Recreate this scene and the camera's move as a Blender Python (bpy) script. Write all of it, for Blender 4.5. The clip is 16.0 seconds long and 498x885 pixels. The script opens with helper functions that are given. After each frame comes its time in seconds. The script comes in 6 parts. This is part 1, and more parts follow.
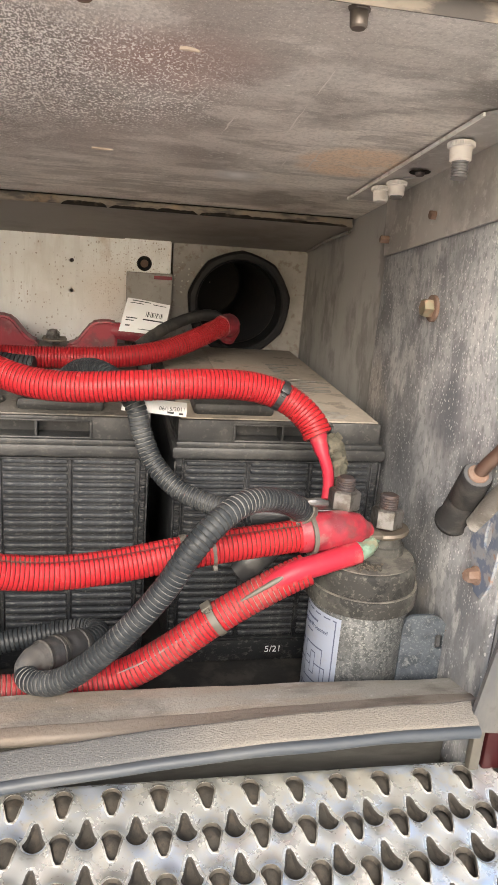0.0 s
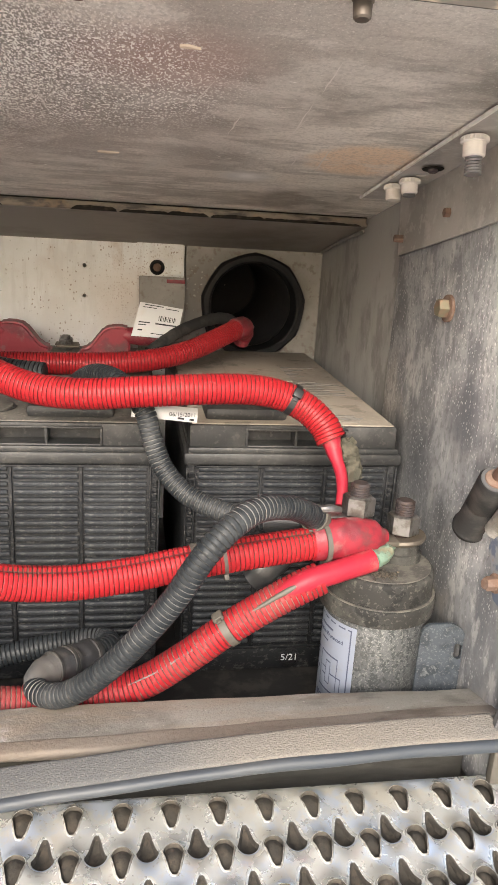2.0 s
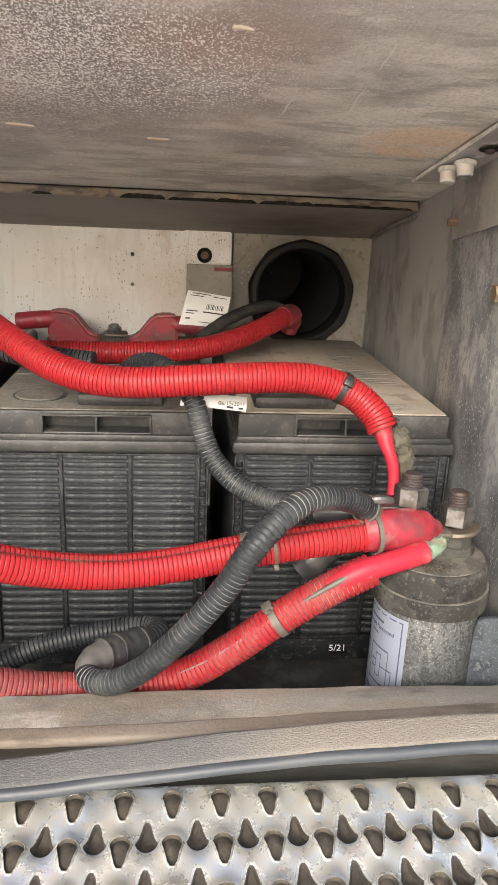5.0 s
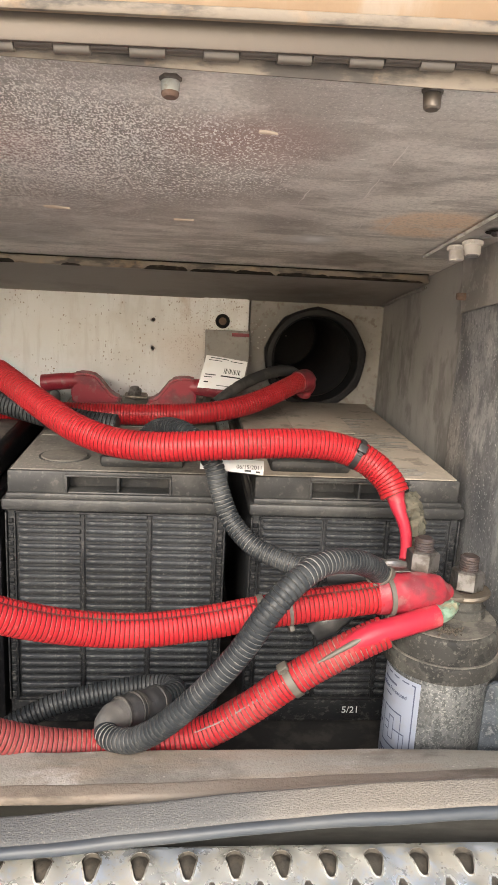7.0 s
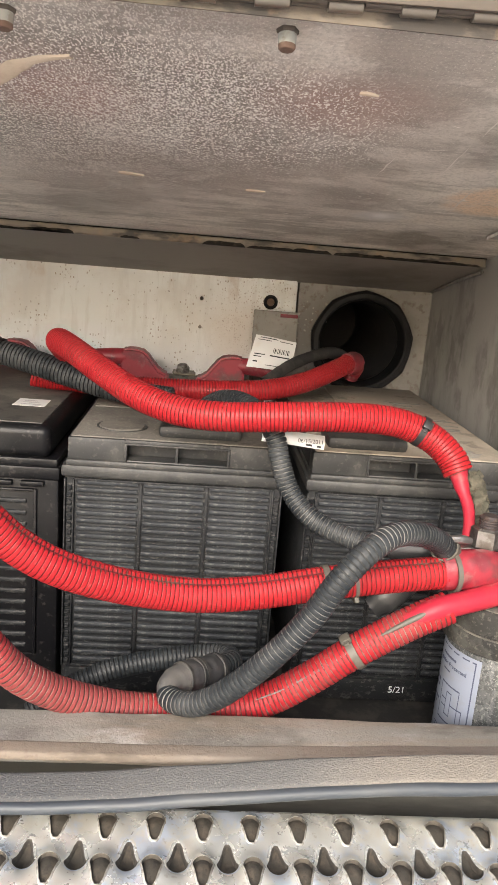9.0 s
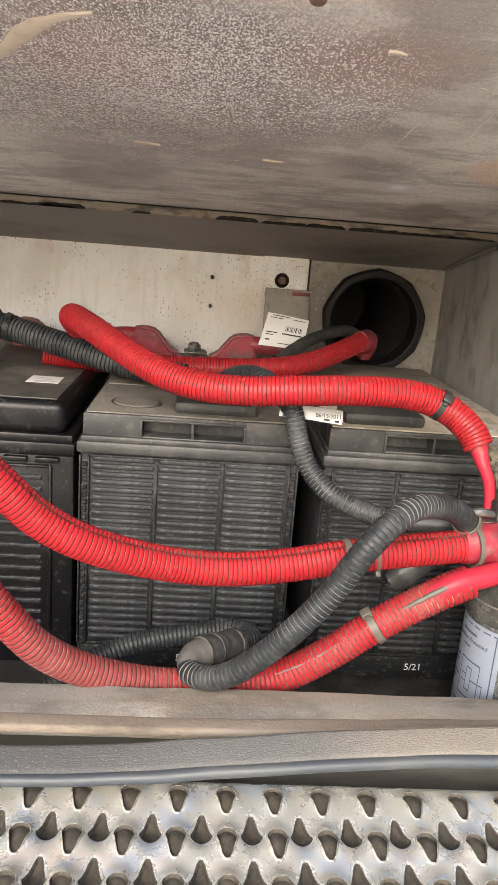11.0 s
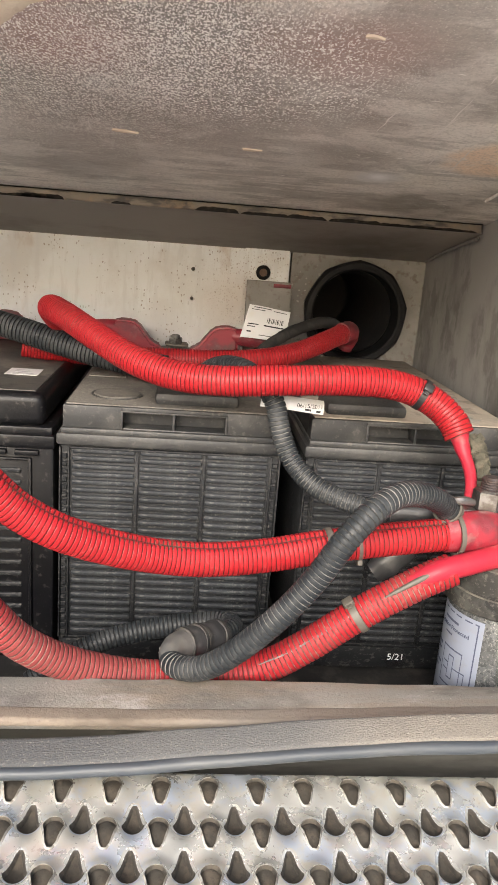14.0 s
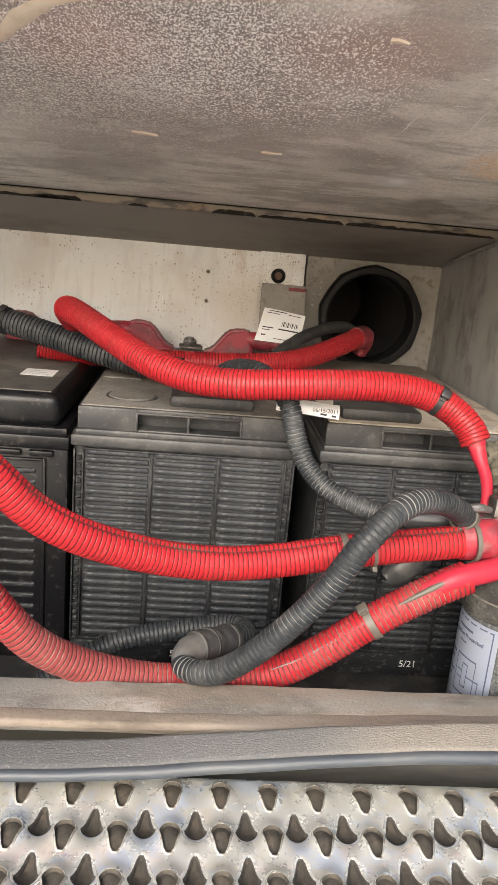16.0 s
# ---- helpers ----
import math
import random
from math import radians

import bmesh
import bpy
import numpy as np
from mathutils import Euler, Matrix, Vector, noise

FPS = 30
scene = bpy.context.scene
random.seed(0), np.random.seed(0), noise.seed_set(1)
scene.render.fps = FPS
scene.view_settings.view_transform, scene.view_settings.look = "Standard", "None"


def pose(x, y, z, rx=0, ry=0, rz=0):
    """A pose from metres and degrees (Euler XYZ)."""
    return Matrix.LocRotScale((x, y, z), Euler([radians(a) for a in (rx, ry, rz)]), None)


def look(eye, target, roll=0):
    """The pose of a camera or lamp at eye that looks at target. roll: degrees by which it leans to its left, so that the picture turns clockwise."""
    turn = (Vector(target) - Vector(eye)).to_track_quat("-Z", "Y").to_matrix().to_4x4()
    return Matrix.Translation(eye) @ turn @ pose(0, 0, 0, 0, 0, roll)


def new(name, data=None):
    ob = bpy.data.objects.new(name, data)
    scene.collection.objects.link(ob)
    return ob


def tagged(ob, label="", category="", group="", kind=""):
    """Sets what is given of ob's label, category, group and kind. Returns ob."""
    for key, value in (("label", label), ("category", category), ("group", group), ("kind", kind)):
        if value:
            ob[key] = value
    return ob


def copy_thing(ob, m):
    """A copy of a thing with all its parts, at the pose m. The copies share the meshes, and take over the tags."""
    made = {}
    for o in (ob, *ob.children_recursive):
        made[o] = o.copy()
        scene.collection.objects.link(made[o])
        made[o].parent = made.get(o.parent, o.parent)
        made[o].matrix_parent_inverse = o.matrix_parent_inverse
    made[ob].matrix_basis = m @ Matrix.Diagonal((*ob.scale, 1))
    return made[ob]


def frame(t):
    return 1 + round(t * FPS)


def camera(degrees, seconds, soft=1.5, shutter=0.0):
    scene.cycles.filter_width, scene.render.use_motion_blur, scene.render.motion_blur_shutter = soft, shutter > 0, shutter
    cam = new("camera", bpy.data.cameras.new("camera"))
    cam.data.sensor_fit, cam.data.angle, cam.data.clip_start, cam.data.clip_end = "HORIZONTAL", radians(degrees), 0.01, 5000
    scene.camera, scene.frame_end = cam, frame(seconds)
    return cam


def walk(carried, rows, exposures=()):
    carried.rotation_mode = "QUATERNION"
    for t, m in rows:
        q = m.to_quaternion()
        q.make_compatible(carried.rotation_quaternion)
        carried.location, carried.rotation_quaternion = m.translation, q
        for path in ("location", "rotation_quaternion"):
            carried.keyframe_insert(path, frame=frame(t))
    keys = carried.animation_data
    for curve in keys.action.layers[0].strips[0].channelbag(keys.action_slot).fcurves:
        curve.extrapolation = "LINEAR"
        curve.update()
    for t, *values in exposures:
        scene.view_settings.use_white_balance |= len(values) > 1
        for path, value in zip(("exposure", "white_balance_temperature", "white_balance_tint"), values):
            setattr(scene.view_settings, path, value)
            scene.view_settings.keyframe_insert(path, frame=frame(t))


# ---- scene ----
cam = camera(37.3, 16.0)
PATH = [
    (0, (0.05, -0.539, 0.366), (0.43, 1.337, -0.214), 4.6),
    (0.5, (0.053, -0.531, 0.365), (0.415, 1.35, -0.209), 4.0),
    (1, (0.056, -0.531, 0.364), (0.399, 1.352, -0.217), 3.8),
    (1.5, (0.054, -0.531, 0.364), (0.388, 1.352, -0.222), 3.8),
    (2, (0.058, -0.53, 0.366), (0.382, 1.357, -0.213), 3.5),
    (2.5, (0.06, -0.531, 0.367), (0.366, 1.36, -0.208), 3.2),
    (3, (0.066, -0.536, 0.372), (0.376, 1.359, -0.186), 3.0),
    (3.5, (0.065, -0.536, 0.377), (0.369, 1.362, -0.176), 3.1),
    (4, (0.064, -0.53, 0.375), (0.354, 1.36, -0.212), 3.5),
    (4.5, (0.055, -0.523, 0.361), (0.328, 1.355, -0.271), 3.5),
    (5, (0.055, -0.525, 0.365), (0.261, 1.366, -0.25), 2.6),
    (5.2, (0.051, -0.526, 0.365), (0.218, 1.373, -0.242), 2.6),
    (7.3, (0.047, -0.544, 0.377), (0.219, 1.392, -0.091), 3.1),
    (7.5, (0.034, -0.545, 0.369), (0.195, 1.39, -0.112), 3.4),
    (8, (0.028, -0.548, 0.37), (0.177, 1.387, -0.115), 4.0),
    (8.5, (0.02, -0.549, 0.37), (0.165, 1.386, -0.115), 4.6),
    (9, (0.014, -0.544, 0.359), (0.152, 1.39, -0.132), 4.7),
    (9.2, (0.016, -0.541, 0.361), (0.156, 1.388, -0.148), 4.9),
    (11.5, (0.002, -0.541, 0.345), (0.137, 1.384, -0.182), 4.5),
    (12, (0.004, -0.541, 0.344), (0.141, 1.383, -0.186), 4.5),
    (12.5, (0.006, -0.545, 0.348), (0.171, 1.38, -0.171), 4.5),
    (13, (0.007, -0.548, 0.351), (0.193, 1.377, -0.158), 4.5),
    (13.5, (0.006, -0.543, 0.346), (0.187, 1.38, -0.17), 4.5),
    (14, (0.006, -0.54, 0.344), (0.185, 1.38, -0.187), 4.5),
    (14.5, (0.008, -0.54, 0.346), (0.187, 1.38, -0.186), 4.5),
    (15, (0.008, -0.542, 0.348), (0.174, 1.382, -0.171), 4.6),
    (15.5, (0.005, -0.542, 0.347), (0.161, 1.384, -0.17), 5.0),
    (16, (0.002, -0.538, 0.344), (0.156, 1.385, -0.182), 5.1),
]
walk(cam, [(t, look(eye, target, roll)) for t, eye, target, roll in PATH])

# ---- world and sun ----
world = bpy.data.worlds.new("sky_world")
scene.world = world
world.use_nodes = True
wn = world.node_tree.nodes
sky = wn.new("ShaderNodeTexSky")
sky.sky_type = "NISHITA"
sky.sun_disc = False
sky.sun_elevation, sky.sun_rotation = radians(29.5), radians(195)
sky.dust_density, sky.air_density = 4.0, 1.0
wn["Background"].inputs["Strength"].default_value = 0.15
world.node_tree.links.new(sky.outputs[0], wn["Background"].inputs["Color"])
sun = new("sun", bpy.data.lights.new("sun", "SUN"))
sun.data.energy, sun.data.angle, sun.data.color = 2.4, radians(32), (1.0, 0.955, 0.90)
sun.matrix_world = look((-1.1, -4.2, 2.46), (0, 0, 0))
scene.view_settings.exposure = 1.08


# ---- materials ----
def principled(name):
    m = bpy.data.materials.new(name)
    m.use_nodes = True
    return m, m.node_tree.nodes, m.node_tree.links, m.node_tree.nodes["Principled BSDF"]


def surface(name, base, rough=0.6, metal=0.0, layers=(), bumps=(), vary=0.0, gloss_noise=0.0):
    """layers: (kind, scale, low, high, colour, amount, stretch); kind 'n' cloudy noise, 's' small spots, 'm' spots inside clouds,
    'g' a ragged patch round a place, 'v' separate specks (stretch: lengthening, share of cells, patch)."""
    m, n, l, bs = principled(name)
    co = n.new("ShaderNodeTexCoord")

    def mapped(stretch):
        mp = n.new("ShaderNodeMapping")
        mp.inputs["Scale"].default_value = stretch
        l.new(co.outputs["Object"], mp.inputs["Vector"])
        return mp.outputs[0]

    def ramp(sock, lo, hi):
        r = n.new("ShaderNodeMapRange")
        r.interpolation_type = "SMOOTHSTEP"
        r.inputs[1].default_value, r.inputs[2].default_value = lo, hi
        l.new(sock, r.inputs[0])
        return r.outputs[0]

    def clouds(vec, scale, detail=6):
        t = n.new("ShaderNodeTexNoise")
        t.inputs["Scale"].default_value, t.inputs["Detail"].default_value, t.inputs["Roughness"].default_value = scale, detail, 0.62
        l.new(vec, t.inputs["Vector"])
        return t.outputs["Fac"]

    rgb = n.new("ShaderNodeRGB")
    rgb.outputs[0].default_value = (*base, 1)
    colour = rgb.outputs[0]
    for kind, scale, lo, hi, tint, amount, stretch in layers:
        vec = mapped(stretch if kind not in "gwv" else (1, 1, 1))
        if kind in "gw":
            far = n.new("ShaderNodeVectorMath")
            far.operation = "DISTANCE"
            far.inputs[1].default_value = stretch[:3]
            l.new(vec, far.inputs[0])
            rag = n.new("ShaderNodeMath")
            rag.operation = "MULTIPLY_ADD"
            rag.inputs[1].default_value, rag.inputs[2].default_value = stretch[3] * 0.9, -stretch[3] * 0.45
            l.new(clouds(vec, 0.7 / stretch[3], 4), rag.inputs[0])
            tot = n.new("ShaderNodeMath")
            l.new(far.outputs["Value"], tot.inputs[0])
            l.new(rag.outputs[0], tot.inputs[1])
            fac = ramp(tot.outputs[0], stretch[3] * 1.1, stretch[3] * stretch[4])
            if kind == "w":
                mul = n.new("ShaderNodeMath")
                mul.operation = "MULTIPLY"
                l.new(fac, mul.inputs[0])
                l.new(ramp(clouds(mapped((1.2, 0.62, 1)), scale, 1), lo, hi), mul.inputs[1])
                fac = mul.outputs[0]
        elif kind == "v":
            long, share, mask = stretch
            mp = n.new("ShaderNodeMapping")
            mp.inputs["Scale"].default_value = long
            wob = n.new("ShaderNodeVectorMath")
            wob.operation = "MULTIPLY_ADD"
            wob.inputs[1].default_value = (0.9 / scale,) * 3
            nz = n.new("ShaderNodeTexNoise")
            nz.inputs["Scale"].default_value = scale * 0.9
            l.new(co.outputs["Object"], nz.inputs["Vector"])
            l.new(nz.outputs["Color"], wob.inputs[0])
            l.new(co.outputs["Object"], wob.inputs[2])
            l.new(wob.outputs[0], mp.inputs["Vector"])
            v = n.new("ShaderNodeTexVoronoi")
            v.inputs["Scale"].default_value = scale
            l.new(mp.outputs[0], v.inputs["Vector"])
            fac = ramp(v.outputs["Distance"], hi, lo)
            pick = n.new("ShaderNodeSeparateXYZ")
            l.new(v.outputs["Color"], pick.inputs[0])
            gates = [ramp(pick.outputs["X"], 1 - share, min(1.3, 1.25 - share))]
            if len(mask) == 5:
                far = n.new("ShaderNodeVectorMath")
                far.operation = "DISTANCE"
                far.inputs[1].default_value = mask[:3]
                l.new(co.outputs["Object"], far.inputs[0])
                rag = n.new("ShaderNodeMath")
                rag.operation = "MULTIPLY_ADD"
                rag.inputs[1].default_value = mask[3] * 0.9
                l.new(clouds(co.outputs["Object"], 1.6 / mask[3], 4), rag.inputs[0])
                l.new(far.outputs["Value"], rag.inputs[2])
                gates.append(ramp(rag.outputs[0], mask[3] * 1.55, mask[3] * mask[4]))
            else:
                gates.append(ramp(clouds(co.outputs["Object"], mask[0], 4), mask[1], mask[2]))
            for g in gates:
                mul = n.new("ShaderNodeMath")
                mul.operation = "MULTIPLY"
                l.new(fac, mul.inputs[0])
                l.new(g, mul.inputs[1])
                fac = mul.outputs[0]
        elif kind in "nq":
            fac = ramp(clouds(vec, scale, 3 if kind == "q" else 6), lo, hi)
            if kind == "q":
                mul = n.new("ShaderNodeMath")
                mul.operation = "MULTIPLY"
                l.new(fac, mul.inputs[0])
                l.new(ramp(clouds(mapped((1, 1.6, 1)), 7, 3), 0.40, 0.58), mul.inputs[1])
                fac = mul.outputs[0]
        else:
            v = n.new("ShaderNodeTexVoronoi")
            v.inputs["Scale"].default_value = scale
            wob = n.new("ShaderNodeVectorMath")
            wob.operation = "ADD"
            nz = n.new("ShaderNodeTexNoise")
            nz.inputs["Scale"].default_value = scale * 1.5
            l.new(vec, nz.inputs["Vector"])
            sc = n.new("ShaderNodeVectorMath")
            sc.operation = "SCALE"
            sc.inputs["Scale"].default_value = 0.9 / scale
            l.new(nz.outputs["Color"], sc.inputs[0])
            l.new(vec, wob.inputs[0])
            l.new(sc.outputs[0], wob.inputs[1])
            l.new(wob.outputs[0], v.inputs["Vector"])
            fac = ramp(v.outputs["Distance"], hi, lo)
            if kind == "m":
                mul = n.new("ShaderNodeMath")
                mul.operation = "MULTIPLY"
                l.new(fac, mul.inputs[0])
                l.new(ramp(clouds(mapped((1, 1, 1)), 9, 4), 0.42, 0.62), mul.inputs[1])
                fac = mul.outputs[0]
        am = n.new("ShaderNodeMath")
        am.operation = "MULTIPLY"
        am.inputs[1].default_value = amount
        l.new(fac, am.inputs[0])
        mix = n.new("ShaderNodeMix")
        mix.data_type = "RGBA"
        l.new(am.outputs[0], mix.inputs["Factor"])
        l.new(colour, mix.inputs["A"])
        mix.inputs["B"].default_value = (*tint, 1)
        colour = mix.outputs["Result"]
    if vary:
        info = n.new("ShaderNodeObjectInfo")
        hsv = n.new("ShaderNodeHueSaturation")
        r = n.new("ShaderNodeMapRange")
        r.inputs[3].default_value, r.inputs[4].default_value = 1 - vary, 1 + vary
        l.new(info.outputs["Random"], r.inputs[0])
        l.new(r.outputs[0], hsv.inputs["Value"])
        l.new(colour, hsv.inputs["Color"])
        colour = hsv.outputs[0]
    l.new(colour, bs.inputs["Base Color"])
    bs.inputs["Roughness"].default_value, bs.inputs["Metallic"].default_value = rough, metal
    if gloss_noise:
        r = n.new("ShaderNodeMapRange")
        r.inputs[1].default_value, r.inputs[2].default_value = 0.3, 0.7
        r.inputs[3].default_value, r.inputs[4].default_value = rough - gloss_noise, min(1, rough + gloss_noise)
        l.new(clouds(mapped((1, 1, 1)), 45), r.inputs[0])
        l.new(r.outputs[0], bs.inputs["Roughness"])
    last = None
    for scale, strength, stretch in bumps:
        b = n.new("ShaderNodeBump")
        b.inputs["Strength"].default_value, b.inputs["Distance"].default_value = strength, 0.001
        l.new(clouds(mapped(stretch), scale, 5), b.inputs["Height"])
        if last:
            l.new(last, b.inputs["Normal"])
        last = b.outputs[0]
    if last:
        l.new(last, bs.inputs["Normal"])
    return m


ONE = (1, 1, 1)
LONG = (1.15, 0.7, 1)
M_CEIL = surface("grimy_shaded_sheet_metal", (0.70, 0.655, 0.59), 0.46, 0.1, [
    ("n", 5, 0.42, 0.60, (0.852, 0.809, 0.731), 0.8, (0.8, 1.6, 1)),
    ("n", 10, 0.47, 0.60, (0.383, 0.355, 0.315), 0.8, (0.8, 1.5, 1)),
    ("n", 34, 0.50, 0.60, (0.355, 0.327, 0.291), 0.6, (0.45, 1.7, 1)),
    ("n", 40, 0.54, 0.64, (0.937, 0.895, 0.816), 0.55, (0.4, 1.8, 1)),
    ("g", 0, 0, 0, (0.44, 0.41, 0.365), 0.6, (0.12, -0.20, 0.43, 0.10, 0.3)),
    ("g", 0, 0, 0, (0.334, 0.298, 0.263), 0.85, (-0.02, -0.12, 0.43, 0.20, 0.35)),
    ("g", 0, 0, 0, (0.88, 0.67, 0.48), 0.9, (0.212, -0.022, 0.405, 0.042, 0.7)),
    # darker patch towards the rear right
    ("g", 0, 0, 0, (0.241, 0.216, 0.187), 0.9, (0.205, 0.115, 0.39, 0.055, 0.5)),
    ("g", 0, 0, 0, (0.284, 0.260, 0.230), 0.8, (0.115, -0.01, 0.40, 0.045, 0.3)),
    ("g", 0, 0, 0, (0.298, 0.274, 0.244), 0.75, (0.165, -0.115, 0.42, 0.035, 0.2)),
    ("g", 0, 0, 0, (0.312, 0.288, 0.258), 0.75, (-0.08, 0.06, 0.39, 0.08, 0.2)),
    # soft shadow in the front right corner, painted as a dark patch
    ("g", 0, 0, 0, (0.14, 0.13, 0.115), 0.85, (0.265, -0.20, 0.43, 0.085, 0.3)),
    ("g", 0, 0, 0, (0.852, 0.795, 0.696), 0.6, (0.05, -0.205, 0.44, 0.035, 0.2)),
    ("n", 15, 0.52, 0.59, (0.82, 0.78, 0.715), 0.45, (0.8, 1.3, 1)),
    ("n", 420, 0.47, 0.60, (0.241, 0.220, 0.196), 0.28, ONE),
    ("n", 900, 0.56, 0.64, (0.880, 0.838, 0.767), 0.4, ONE),
    ("w", 300, 0.34, 0.52, (0.235, 0.213, 0.188), 0.8, (-0.06, -0.12, 0.42, 0.15, 0.5)),
    ("g", 0, 0, 0, (0.40, 0.235, 0.20), 0.6, (-0.065, -0.145, 0.43, 0.055, 0.2)),
    ("g", 0, 0, 0, (0.42, 0.26, 0.22), 0.55, (0.075, -0.155, 0.43, 0.055, 0.2)),
    ("w", 900, 0.550, 0.585, (0.97, 0.93, 0.87), 0.95, (-0.07, -0.14, 0.42, 0.13, 0.5)),
    ("w", 700, 0.575, 0.605, (1.0, 0.97, 0.92), 0.95, (0.03, -0.13, 0.42, 0.10, 0.5)),
    ("w", 900, 0.54, 0.60, (0.80, 0.76, 0.70), 0.6, (-0.08, -0.02, 0.41, 0.14, 0.3)),
    ("v", 480, 0.22, 0.42, (0.95, 0.91, 0.85), 0.9, (LONG, 0.95, (-0.10, -0.095, 0.42, 0.105, 0.8))),
    ("v", 330, 0.18, 0.38, (1.0, 0.97, 0.92), 1.0, (LONG, 0.75, (0.02, -0.115, 0.42, 0.095, 0.8))),
    ("v", 520, 0.16, 0.34, (0.80, 0.76, 0.70), 0.7, (LONG, 0.4, (14, 0.42, 0.60))),
    ("v", 190, 0.10, 0.24, (0.98, 0.95, 0.90), 0.95, ((0.5, 1.5, 1), 0.30, (9, 0.46, 0.60))),
    # pale round spot, whiter at its centre
    ("g", 0, 0, 0, (0.70, 0.70, 0.68), 0.8, (0.143, 0.045, 0.396, 0.024, 0.15)),
    ("g", 0, 0, 0, (0.92, 0.91, 0.89), 0.9, (0.143, 0.043, 0.396, 0.011, 0.1))], [(500, 0.45, ONE), (30, 0.25, ONE)], gloss_noise=0.18)
M_WALL = surface("dusty_galvanised_wall", (0.36, 0.362, 0.365), 0.55, 0.15, [
    ("n", 9, 0.44, 0.60, (0.15, 0.156, 0.168), 0.85, (1, 1, 0.5)),
    ("n", 8, 0.54, 0.64, (0.43, 0.385, 0.33), 0.5, (1, 1, 0.6)),
    ("n", 30, 0.50, 0.62, (0.12, 0.124, 0.134), 0.7, (1, 1, 0.5)),
    ("n", 60, 0.53, 0.64, (0.56, 0.55, 0.53), 0.5, (1, 1, 0.35)),
    ("n", 260, 0.50, 0.62, (0.16, 0.16, 0.165), 0.6, (1, 1, 0.6)),
    ("g", 0, 0, 0, (0.11, 0.116, 0.13), 0.8, (0.276, -0.085, 0.25, 0.035, 0.2)),
    ("g", 0, 0, 0, (0.10, 0.105, 0.118), 0.75, (0.276, -0.02, 0.20, 0.05, 0.2)),
    ("v", 560, 0.20, 0.42, (0.66, 0.655, 0.64), 0.75, ((1, 1, 0.7), 0.5, (12, 0.40, 0.58))),
    ("v", 330, 0.18, 0.36, (0.82, 0.81, 0.79), 0.85, ((1, 1, 0.6), 0.35, (10, 0.42, 0.58))),
    ("v", 150, 0.09, 0.20, (0.85, 0.84, 0.82), 0.85, ((1.3, 1.3, 0.5), 0.35, (8, 0.44, 0.60)))], [(220, 0.35, ONE)], gloss_noise=0.14)
M_BRACKET = surface("dusty_aluminium_bracket", (0.46, 0.44, 0.41), 0.5, 0.2, [
    ("n", 14, 0.46, 0.60, (0.28, 0.265, 0.245), 0.8, ONE),
    ("n", 120, 0.54, 0.64, (0.58, 0.56, 0.53), 0.5, ONE),
    ("v", 480, 0.2, 0.4, (0.70, 0.685, 0.66), 0.6, (ONE, 0.4, (12, 0.42, 0.6)))], [(220, 0.3, ONE)])
M_REARWALL = surface("rear_side_sheet", (0.34, 0.33, 0.315), 0.6, 0.1, [
    ("n", 9, 0.45, 0.58, (0.20, 0.193, 0.183), 0.8, (1, 1, 0.5)),
    ("n", 30, 0.53, 0.62, (0.12, 0.114, 0.105), 0.45, (1, 1, 0.6)),
    ("v", 420, 0.2, 0.4, (0.40, 0.39, 0.37), 0.6, (ONE, 0.4, (12, 0.45, 0.6))),
    ("n", 60, 0.54, 0.64, (0.36, 0.35, 0.33), 0.5, (1, 1, 0.4))], [(200, 0.25, ONE)])
M_BACK = surface("spattered_white_panel", (0.76, 0.77, 0.775), 0.5, 0.0, [
    ("n", 7, 0.46, 0.64, (0.60, 0.57, 0.54), 0.7, ONE),
    ("n", 110, 0.50, 0.64, (0.62, 0.61, 0.60), 0.5, (1, 1, 0.12)),
    ("g", 0, 0, 0, (0.52, 0.42, 0.36), 0.4, (0.05, 0.334, 0.27, 0.05, 0.2)),
    ("n", 18, 0.58, 0.68, (0.48, 0.37, 0.30), 0.5, (1, 1, 0.4)),
    ("v", 420, 0.22, 0.44, (0.34, 0.25, 0.20), 0.8, (ONE, 0.6, (0.08, 0.334, 0.29, 0.08, 0.3))),
    ("v", 330, 0.18, 0.36, (0.26, 0.20, 0.16), 0.8, ((1, 1, 0.7), 0.5, (20, 0.46, 0.60))),
    ("v", 150, 0.08, 0.17, (0.14, 0.10, 0.08), 0.9, (ONE, 0.5, (12, 0.42, 0.58)))], [(120, 0.15, ONE)])
M_BACK2 = surface("dirty_panel_by_duct", (0.20, 0.188, 0.172), 0.6, 0.0, [
    ("n", 14, 0.46, 0.64, (0.27, 0.255, 0.235), 0.7, ONE),
    ("v", 260, 0.2, 0.4, (0.60, 0.57, 0.53), 0.8, (ONE, 0.4, (0.14, 0.334, 0.29, 0.04, 0.3))),
    ("g", 0, 0, 0, (0.10, 0.092, 0.08), 0.6, (0.1985, 0.334, 0.268, 0.076, 0.5)),
    ("n", 120, 0.52, 0.66, (0.14, 0.11, 0.09), 0.8, ONE)], [(160, 0.3, ONE)])
# dark brown base carries the shade on the rear sheets
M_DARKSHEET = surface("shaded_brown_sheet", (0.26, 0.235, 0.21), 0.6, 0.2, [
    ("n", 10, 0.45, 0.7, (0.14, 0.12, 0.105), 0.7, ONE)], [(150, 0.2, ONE)])
